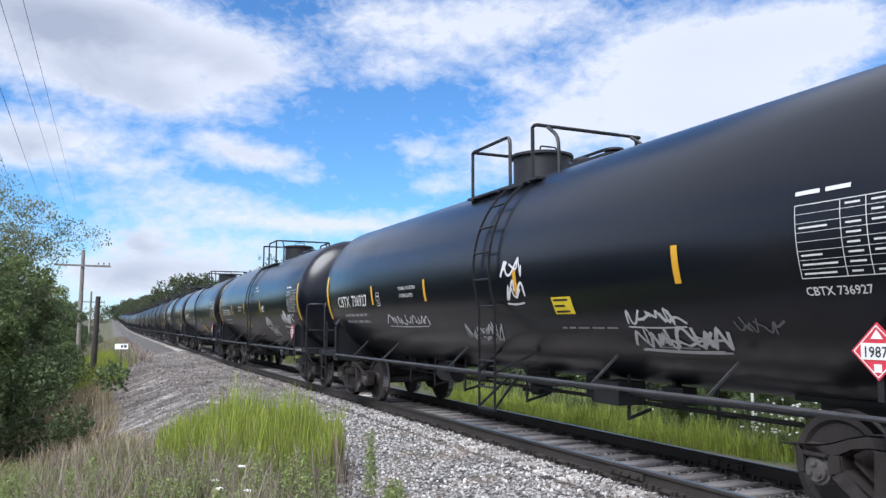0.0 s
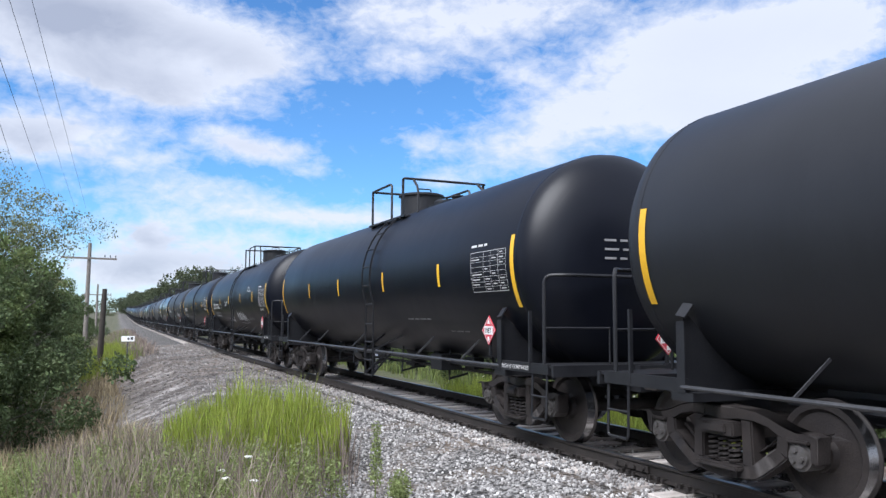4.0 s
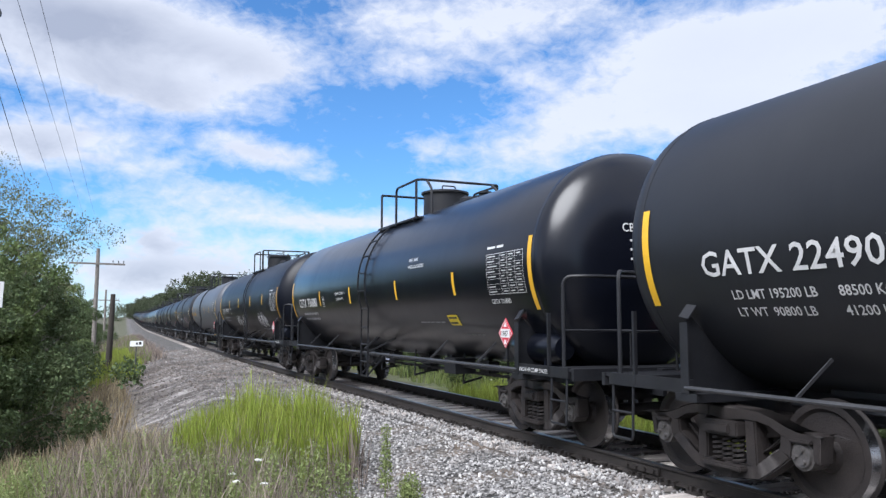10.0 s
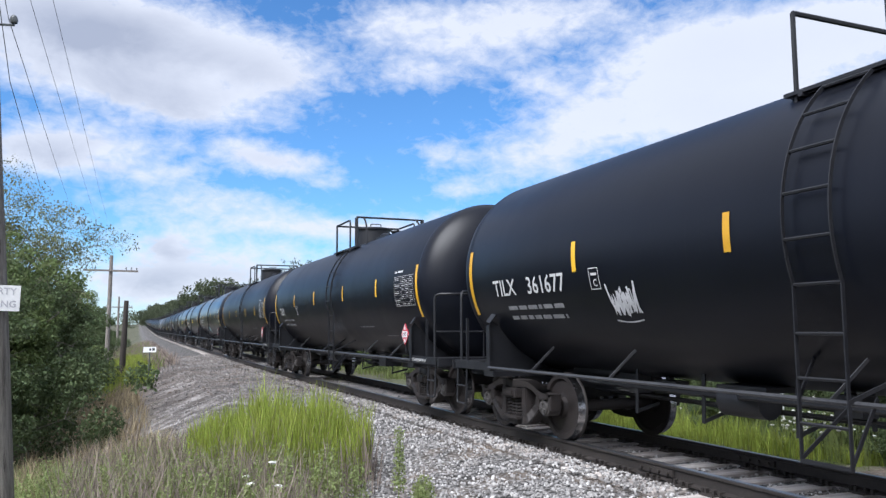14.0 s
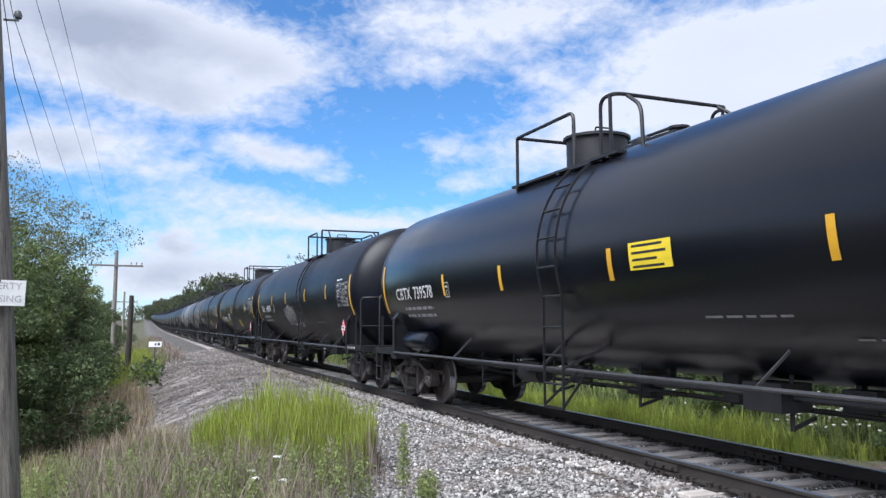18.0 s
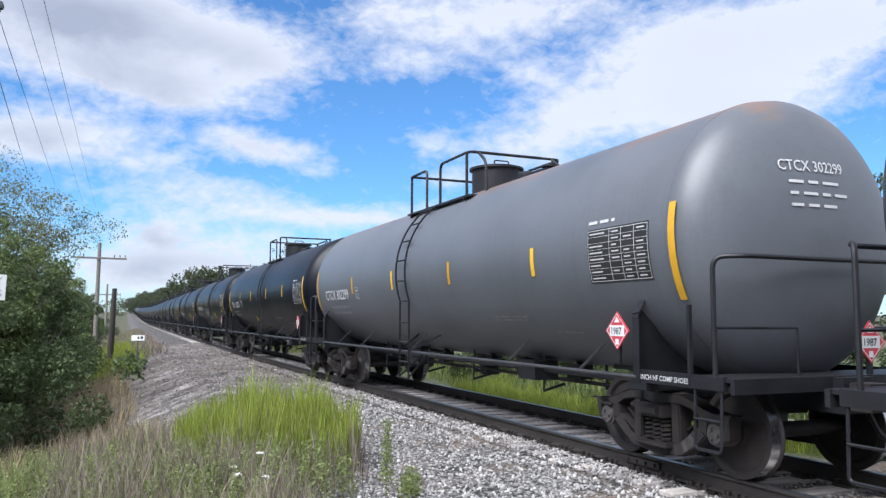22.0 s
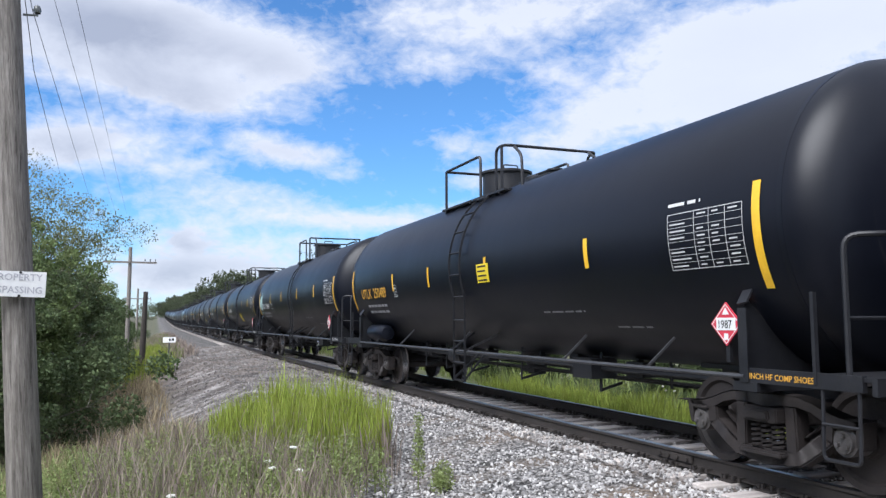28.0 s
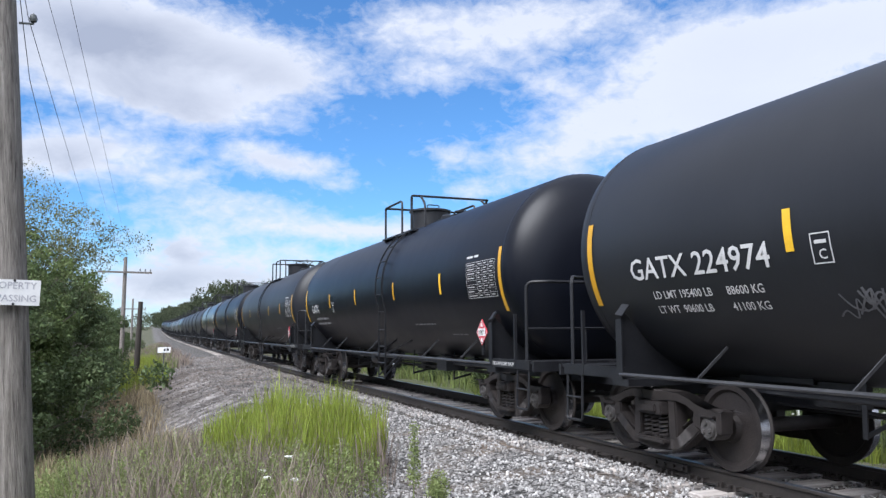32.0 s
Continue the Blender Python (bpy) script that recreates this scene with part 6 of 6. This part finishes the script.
def make_plants():
    rs = np.random.RandomState(42)
    # the tall green clump on the gravel edge
    g = tagged(new("reed_grass", blades("reed_grass", spots_in(rs, 5400, 2.25, 11.5, 1.25, 1.9, 0.75, 1.32), M_REED, rs, 0.2, 0.0075)), "clump of tall fresh green grass on the gravel", "grass", kind="stuff")
    tagged(new("grass_stalks", blades("grass_stalks", spots_in(rs, 1100, 2.0, 10.4, 1.3, 1.9, 0.5, 1.1), M_DUSK, rs, 0.35, 0.006)), "faded brown stalks in the grass clump", "grass", kind="stuff")
    # rough herbs on the bank
    tagged(new("dry_grass", blades("dry_grass", spots_box(rs, 6500, -3.2, 1.7, 5.0, 17, 0.22, 0.58, 1.4, fall=1.4), M_STRAW, rs, 0.6, 0.0045)), "dry straw-coloured grass on the bank", "grass", kind="stuff")
    tagged(new("brown_weeds", blades("brown_weeds", spots_box(rs, 2800, -0.6, 1.9, 6.5, 13.5, 0.4, 0.9, 1.4, fall=1.1), M_DUSK, rs, 0.45, 0.0055)), "faded purple-brown weeds on the bank", "weeds", kind="stuff")
    tagged(new("green_weeds", blades("green_weeds", spots_box(rs, 12000, -3.5, 1.8, 4.5, 15, 0.2, 0.62, 1.1, fall=1.5), M_FRESH, rs, 0.6, 0.007)), "low green weeds among dry grass", "weeds", kind="stuff")
    tagged(new("ditch_grass", blades("ditch_grass", spots_box(rs, 5200, -0.9, 1.7, 36, 66, 0.5, 1.1, 0.5), M_REED, rs, 0.3, 0.012)), "green grass at the foot of the bank", "grass", kind="stuff")
    tagged(new("bank_grass", blades("bank_grass", spots_box(rs, 3600, -1.9, 0.9, 13, 40, 0.25, 0.7, 0.6), M_STRAW, rs, 0.4, 0.010)), "dry grass along the ditch", "grass", kind="stuff")
    tagged(new("far_bank_weeds", blades("far_bank_weeds", spots_box(rs, 6500, -0.6, 4.6, 44, 130, 0.25, 0.75, 0.8, fall=1.3, keep=lambda x, y: x - drift(y) < 2.9), M_DUSK, rs, 0.6, 0.02)), "brown weeds on the bank farther along the track", "weeds", kind="stuff")
    tagged(new("far_bank_herbs", blades("far_bank_herbs", spots_box(rs, 4500, -0.6, 4.2, 44, 130, 0.25, 0.7, 0.8, fall=1.3, keep=lambda x, y: x - drift(y) < 2.3), M_HERB, rs, 0.6, 0.02)), "green weeds on the bank farther along the track", "weeds", kind="stuff")
    # leafy herbs
    lv = leaves_mesh("herb_leaves", [(rs.uniform(-1.6, 1.4), y, 0) for y in np.linspace(5.5, 13, 150)], [0.24] * 150, 26000, 0.055, M_HERB, rs, 0.9)
    co = np.empty(len(lv.vertices) * 3)
    lv.vertices.foreach_get("co", co)
    co = co.reshape(-1, 3)
    for i in range(0, len(co), 4):
        co[i:i + 4, 2] += height(co[i, 0], co[i, 1]) + 0.15
    lv.vertices.foreach_set("co", co.ravel())
    tagged(new("leafy_herbs", lv), "leafy green herbs on the bank", "weeds", kind="stuff")
    # herbs in front of the clump, with small leaves on many stems
    stems, tops = Form(), []
    for i in range(460):
        x, y = rs.uniform(0.9, 2.6), rs.uniform(8.3, 10.3)
        if i >= 140:
            x, y = rs.uniform(-1.9, 1.5), rs.uniform(6.2, 12.0)
        g, h = height(x, y), rs.uniform(0.18, 0.62)
        bend_x, bend_y = rs.uniform(-0.12, 0.12, 2)
        stems.tube([(x, y, g - 0.03), (x + bend_x * 0.4, y + bend_y * 0.4, g + h * 0.6), (x + bend_x, y + bend_y, g + h)], [0.005, 0.004, 0.002], 4, caps=False)
        tops += [(x + bend_x * q * q, y + bend_y * q * q, g + h * q) for q in (0.3, 0.5, 0.7, 0.85, 1.0)]
    tagged(new("herb_stems", stems.mesh("herb_stems", M_HERB)), "thin stems of leafy herbs beside the grass clump", "weeds", kind="stuff")
    tagged(new("fine_herbs", leaves_mesh("fine_herbs", tops, [0.07] * len(tops), 40000, 0.034, M_FRESH, rs, 1.0, -0.3)), "small leaves of herbs beside the grass clump", "weeds", kind="stuff")
    # beyond the track
    verge = spots_box(rs, 9000, 9.6, 11.3, 8.9, 22, 0.18, 0.5, 1.4, fall=1.3, keep=lambda x, y: x > 9.7 + 1.0 * min(max((11.8 - y) / 2.5, 0), 1))
    verge[3] *= np.array([0.7 + 1.6 * max(0.0, noise.noise((x * 1.3, y * 0.9, 4.0)) + 0.1) for x, y in zip(verge[0], verge[1])])
    tagged(new("verge_grass", blades("verge_grass", verge, M_REED, rs, 0.5, 0.007)), "tall green grass beyond the track", "grass", kind="stuff")
    tagged(new("verge_weeds", blades("verge_weeds", spots_box(rs, 5000, 10.8, 14, 9.0, 60, 0.3, 0.8, 0.5, fall=1.5), M_HERB, rs, 0.5, 0.016)), "dark green weeds beyond the track", "weeds", kind="stuff")
    # weeds in the gravel: stem with leaves
    def weed(x, y, h, name, label, n=70, spread=0.16):
        fo = Form().tube([(0, 0, -0.05), (0.01, 0, h * 0.5), (0.02, 0.01, h)], [0.008, 0.006, 0.003], 5)
        w = thing(name, label, "weed", "weeds in the gravel", pose(x, y, height(x, y), 0, 0, rs.uniform(0, 360)))
        part("stem", fo, M_HERB, w)
        cs = [(0.02 * t, 0, h * t) for t in np.linspace(0.25, 1.0, 10)]
        part("leaves", leaves_mesh("leaves", cs, [spread * (1.1 - 0.5 * t) for t in np.linspace(0.25, 1, 10)], n, 0.032, M_FRESH, rs, 1.0, -0.2), None, w)

    weed(3.03, 8.55, 0.82, "weed", "slender green weed standing in the gravel", 700, 0.085)
    weed(3.3, 8.5, 0.24, "low_weed", "low bushy green weed in the gravel", 700, 0.16)
    weed(3.2, 8.3, 0.18, "low_weed", "low bushy green weed in the gravel", 450, 0.13)
    weed(3.0, 12.4, 0.7, "weed", "slender green weed standing in the gravel", 120, 0.1)
    # white umbels
    def umbel(x, y, h, size):
        f = thing("wild_carrot", "white flat-topped wildflower on a thin stem", "flower", "wildflowers", pose(x, y, height(x, y), 0, 0, rs.uniform(0, 360)))
        part("stem", Form().tube([(0, 0, -0.05), (0.02, 0, h * 0.6), (0.03, 0.02, h)], 0.004, 4), M_HERB, f)
        head = Form().lathe([(-0.02, 0.003), (-0.004, size * 0.7), (0.004, size), (0.012, size * 0.85), (0.010, size * 0.6), (0.018, size * 0.4), (0.014, size * 0.2), (0.018, 0.001)], 18, "z")
        head.v = [(x * (1 + 0.22 * math.sin(7 * math.atan2(y, x))) + 0.03, y * (1 + 0.22 * math.sin(7 * math.atan2(y, x))) + 0.02, z + h + 0.006 * math.sin(90 * x) * math.cos(90 * y)) for x, y, z in head.v]
        part("umbel", head, M_PETAL, f)

    for x, y in ((1.35, 8.9), (1.62, 8.7), (1.3, 8.3), (1.55, 8.1), (0.35, 7.6)):
        umbel(x, y, rs.uniform(0.45, 0.62), 0.04)
    for i in range(120):
        umbel(rs.uniform(10.3, 11.2), rs.uniform(8.6, 10.6) if i < 100 else rs.uniform(11, 22), rs.uniform(0.45, 1.0), rs.uniform(0.018, 0.032))
    # bushes and trees along the ditch
    bush = [tree_meshes(np.random.RandomState(60 + i), 6.4, 2.9, 0.10, 18, 38000, 0.112, (M_LEAF, M_LEAF_Y, M_LEAF)[i], low=0.03) for i in range(3)]
    spots = [(-3.3, 13.5, 0.5, 1), (-3.9, 17.0, 0.8, 0), (-2.9, 20.0, 0.85, 2), (-4.9, 22.0, 1.0, 0), (-2.7, 24.5, 0.95, 1), (-4.4, 28.0, 1.1, 2), (-2.5, 30.0, 0.95, 0), (-2.6, 35.0, 1.0, 2),
             (-2.4, 41.0, 1.0, 0), (-2.6, 48.0, 1.05, 1), (-2.3, 55.0, 1.0, 2), (-2.8, 63.0, 1.1, 0), (-2.2, 73.0, 1.05, 2), (-2.4, 86.0, 1.15, 0), (-6.5, 20.0, 1.1, 2), (-7.0, 28.0, 1.25, 0), (-2.2, 104.0, 1.15, 2), (-2.0, 128.0, 1.2, 0), (-1.5, 160.0, 1.3, 2)]
    for x, y, s, i in spots:
        x -= 0.45 if y < 32 else 1.2
        place_tree("bush", "dense green bush in the ditch beside the track", "bush", "bushes along the ditch", bush[i],
                   pose(x, y, height(x, y) - 0.1, 0, 0, rs.uniform(0, 360)) @ Matrix.Diagonal((s, s, s * (1.0 if y < 34 else 1.02) * rs.uniform(0.93, 1.07), 1)))
    # unseen bushes beside and behind the camera, added to darken the tanks' reflections
    for i in range(11):
        x, y, k = -8.2 - 1.6 * (i % 2), -24.0 + 3.3 * i, 0.95 + 0.08 * (i % 3)
        place_tree("bush", "dense green bush in the ditch beside the track", "bush", "bushes along the ditch", bush[i % 3], pose(x, y, height(x, y) - 0.1, 0, 0, 67 * i) @ Matrix.Diagonal((k * 1.1, k * 1.1, k, 1)))
    sparse = tree_meshes(np.random.RandomState(77), 8.7, 6.3, 0.10, 30, 34000, 0.095, M_LEAF_S, 0.35, 0.42)
    place_tree("tree", "thin tree with sparse grey-green leaves above the bushes", "tree", "", sparse, pose(-4.4, 36.0, height(-4.4, 36), 0, 0, 20) @ Matrix.Diagonal((0.95, 0.95, 1.02, 1)))
    # woods on the far side
    far = [tree_meshes(np.random.RandomState(90 + i), 9.5, 4.2, 0.18, 12, 5000, 0.30, M_FARLEAF, low=0.12) for i in range(3)]
    thin = tree_meshes(np.random.RandomState(99), 10.5, 3.2, 0.12, 12, 1500, 0.2, M_FARLEAF, 0.8, 0.3)
    for i in range(64):
        y = -4 + i * 6.0 + max(0, i - 28) ** 2 * 0.22 + rs.uniform(-2.5, 2.5)
        x = rs.uniform(18, 24)
        s = rs.uniform(0.48, 0.62) if y < 62 else rs.uniform(0.8, 1.1) if y < 150 else rs.uniform(1.25, 1.6)
        place_tree("tree", "leafy green tree in the wood beyond the track", "tree", "trees beyond the track", far[i % 3], pose(x, y, height(x, y) - 0.2, 0, 0, rs.uniform(0, 360)) @ Matrix.Diagonal((s, s, s, 1)))
    for x, y, s in ((21, 95, 1.3), (21, 56, 0.95), (21, 62, 0.95), (22, 130, 1.3), (21, 17.5, 0.85), (20.5, 14.5, 0.8)):
        place_tree("tree", "thin open tree rising above the wood", "tree", "trees beyond the track", thin, pose(x, y, height(x, y) - 0.2, 0, 0, rs.uniform(0, 360)) @ Matrix.Diagonal((s, s, s, 1)))
    for x, y, s in ((11.9, 6.2, 0.42), (12.0, 7.9, 0.36), (11.7, 9.4, 0.30), (12.3, 11.2, 0.36), (12.0, 13.4, 0.30), (12.4, 16.0, 0.36)):
        place_tree("bush", "dark green bush beyond the track", "bush", "bushes beyond the track", bush[0], pose(x, y, height(x, y) - 0.1, 0, 0, rs.uniform(0, 360)) @ Matrix.Diagonal((s, s, s * 0.9, 1)))
    for i in range(30):
        x, y = rs.uniform(12.6, 14.6), 4 + i * 3.2 + rs.uniform(-1, 1)
        s = rs.uniform(0.38, 0.6)
        place_tree("bush", "dark green bush beyond the track", "bush", "bushes beyond the track", bush[i % 3], pose(x, y, height(x, y) - 0.1, 0, 0, rs.uniform(0, 360)) @ Matrix.Diagonal((s, s, s * 0.8, 1)))
    # far woods that close the view
    cs, rr = [], []
    for i in range(460):
        a = rs.uniform(-0.32, 0.5)
        d = rs.uniform(430, 620)
        cs.append((d * math.sin(a) + (0 if a > 0.02 or a < -0.02 else 10), d * math.cos(a), grade(d) + rs.uniform(0, 8)))
        rr.append(rs.uniform(4, 7))
    keep = [i for i, c in enumerate(cs) if not (abs(c[0] - TRACK_X - drift(c[1])) < 8)]
    tagged(new("far_woods", leaves_mesh("far_woods", [cs[i] for i in keep], [rr[i] for i in keep], 30000, 1.3, M_FARLEAF, rs)), "distant green woods along the horizon", "woods", kind="stuff")


make_plants()


# ---- poles, wires, signs ----
M_POLE = material("weathered_grey_pole_timber", [(0.06, 0.052, 0.045), (0.22, 0.20, 0.18), (0.40, 0.37, 0.34)], 0.9, 0, 4, 22, 1.0, 16, ((0.035, 0.03, 0.026), 5, 0.36), (7, 7, 0.45))
M_DARKPOLE = material("dark_tarred_pole_timber", [(0.035, 0.03, 0.026), (0.07, 0.06, 0.052)], 0.9, 0, 2.5, 30, 0.5, 30, None, (6, 6, 0.4))
M_WIRE = material("dark_wire", [(0.03, 0.03, 0.032), (0.05, 0.05, 0.052)], 0.6)
M_GLASSY = material("grey_insulator", [(0.08, 0.09, 0.09), (0.16, 0.17, 0.17)], 0.25)


def make_poles():
    x, y = -0.91, 8.5
    base = height(x, y)
    pole = thing("utility_pole", "weathered grey wooden utility pole with cracks, beside the bank", "utility pole", at=pose(x, y, base, 0, -4.2, 0))
    rnd = random.Random(8)
    fo = Form()
    n = 20
    prof = []
    for i in range(34):
        z = -0.3 + 8.6 * i / 33
        r0 = 0.158 - 0.0060 * z
        prof.append((z, r0))
    fo.lathe(prof, n, "z")
    fo.v = [(vx * (1 + 0.05 * noise.noise((vx * 9, vy * 9, vz * 0.6))), vy * (1 + 0.05 * noise.noise((vx * 9, vy * 9, vz * 0.6))), vz) for vx, vy, vz in fo.v]
    part("shaft", fo, M_POLE, pole, smooth=True)
    arm = Form().box((0, -0.16, 7.4), (2.4, 0.1, 0.12)).bar((-0.7, -0.2, 7.38), (0, -0.16, 6.8), 0.04, 0.012, 0, (0, 1, 0)).bar((0.7, -0.2, 7.38), (0, -0.16, 6.8), 0.04, 0.012, 0, (0, 1, 0))
    part("crossarm", arm, M_POLE, pole)
    for dx, z in ((0.2, 4.55 - base), (-0.2, 3.96 - base)):
        part("insulator", Form().tube([(dx * 0.7, 0, z), (dx * 1.35, 0, z + 0.0), (dx * 1.35, 0, z + 0.06)], 0.012).lathe([(0.0, 0.03), (0.03, 0.04), (0.07, 0.028), (0.09, 0.001)], 10, "z", (dx * 1.35, 0, z + 0.02)), M_GLASSY, pole, smooth=True)
    # sign board nailed to the pole
    sg = thing("warning_sign", "white notice board with worn lettering nailed to the pole", "sign", at=pose(-1.285, y - 0.2, 1.86, 0, 1.5, 0))
    part("board", Form().box((0, 0, 0), (0.90, 0.02, 0.24)), M_WHITE, sg)
    print_paint = material("faded_sign_print", [(0.30, 0.30, 0.34), (0.56, 0.56, 0.60)], 0.8, 0, 20, 60, 0)
    for body, z in (("PRIVATE PROPERTY", 0.035), ("NO TRESPASSING", -0.085)):
        vs, fs = lettering(body, 0.09, 0.98)
        wd = max(u for u, v in vs)
        part("lettering", Form().add([(u + (0.42 - wd), -0.0125, v + z) for u, v in vs], fs), print_paint, sg, "worn grey lettering")
    for dz in (0.11, -0.11):
        part("nail", Form().lathe([(-0.016, 0.001), (-0.016, 0.012), (-0.01, 0.012)], 8, "y", (0.23, 0, dz)), M_IRON, sg)
    # farther poles
    for px, py, top, arm_z, lean, mat, label in ((-0.43, 60.0, 6.85, 6.4, 0.4, M_POLE, "old telegraph pole with one crossarm"), (0.42, 44.4, 3.1, 0, 1.5, M_DARKPOLE, "short dark broken pole by the ditch"), (0.4, 118, 6.2, 5.4, 0.5, M_POLE, "old telegraph pole with one crossarm")):
        b = height(px, py)
        p = thing("telegraph_pole", label, "utility pole", "poles along the track", pose(px, py, b, 0, lean, 0))
        part("shaft", Form().tube([(0, 0, -0.3), (0, 0, (top - b) / 2), (0, 0, top - b)], [0.17, 0.15, 0.12], 12), mat, p, smooth=True)
        if arm_z:
            part("crossarm", Form().box((0, -0.16, arm_z - b - 0.65), (3.6, 0.1, 0.13)), mat, p)
            for dx in (-1.6, -1.0, 1.0, 1.35, 1.7):
                part("insulator", Form().lathe([(0, 0.02), (0.1, 0.02), (0.1, 0.05), (0.2, 0.04), (0.22, 0.001)], 8, "z", (dx, -0.16, arm_z - b - 0.6)), M_GLASSY, p)
    # wires from the near pole to the far one
    ends = [((-1.04, 8.5, 3.98), (-4.33, 60.0, 9.09)), ((-1.17, 8.5, 5.71), (-1.43, 60.0, 9.22)), ((-0.93, 8.5, 5.76), (-0.72, 60.0, 9.26)), ((-1.08, 8.5, 4.61), (-2.78, 60.0, 9.16))]
    for a, b in ends:
        a, b = Vector(a), Vector(b)
        pts = [a.lerp(b, t) - Vector((0, 0, 0.06 * 4 * t * (1 - t))) for t in (i / 16 for i in range(17))]
        back = a + (a - b).normalized() * 26 + Vector((0, 0, 4.0))
        tagged(new("wire", Form().tube([back] + pts, 0.004, 4).mesh("wire", M_WIRE)), "thin dark overhead wire between the poles", "wire", "overhead wires")
    # small white marker sign by the ditch, and the post beyond the track
    mk = thing("marker_sign", "small white trackside marker with a dark edge on a post", "sign", at=pose(1.36, 35.1, height(1.36, 35.1), -22, 0, -6))
    b = height(1.36, 35.1)
    part("post", Form().bar((0, 0, -0.2), (0, 0, 0.9 - b), 0.05, 0.05), M_IRON, mk)
    part("board", Form().box((0, -0.04, 0.82 - b), (0.52, 0.02, 0.24)), M_WHITE, mk)
    part("print", Form().box((0.02, -0.055, 0.82 - b), (0.08, 0.006, 0.1)).box((0.15, -0.055, 0.83 - b), (0.1, 0.006, 0.12)), M_INK, mk)
    st = thing("marker_post", "thin white steel post in the grass beyond the track", "post", at=pose(11.15, 10.77, height(11.15, 10.77)))
    part("stake", Form().bar((0, 0, -0.2), (0, 0, 1.5), 0.05, 0.02), M_WHITE, st)


make_poles()


# ---- what moves ----
def on_line(y):
    """Pose of a car whose middle is at y along the line, riding on its two trucks."""
    a, b = y - 6.36, y + 6.36
    xa, xb, za, zb = drift(a), drift(b), grade(a), grade(b)
    return pose(TRACK_X + (xa + xb) / 2, y, (za + zb) / 2, math.degrees(math.atan2(zb - za, 12.72)), 0, -math.degrees(math.atan2(xb - xa, 12.72)))


def motions():
    """The train rolls towards the camera at one speed; every wheelset turns with it."""
    span = 32.0
    first = None
    turn = SPEED / 0.457
    n = int(span * 30)
    for car, k in TRAIN:
        y = car_centre(k)
        walk(car, [(t, on_line(y - SPEED * t)) for t in range(33)])
        for o in car.children_recursive:
            if not o.name.startswith("wheelset"):
                continue
            at = o.matrix_basis.translation.copy()
            key = at.y > 0
            if first is None:
                first = {}
            if key not in first:
                walk(o, [(i / 30, Matrix.Translation(at) @ Euler((turn * i / 30, 0, 0)).to_matrix().to_4x4()) for i in range(n + 1)])
                first[key] = o
            else:
                o.rotation_mode = "QUATERNION"
                o.animation_data_create()
                o.animation_data.action = first[key].animation_data.action
                o.animation_data.action_slot = first[key].animation_data.action_slot


motions()
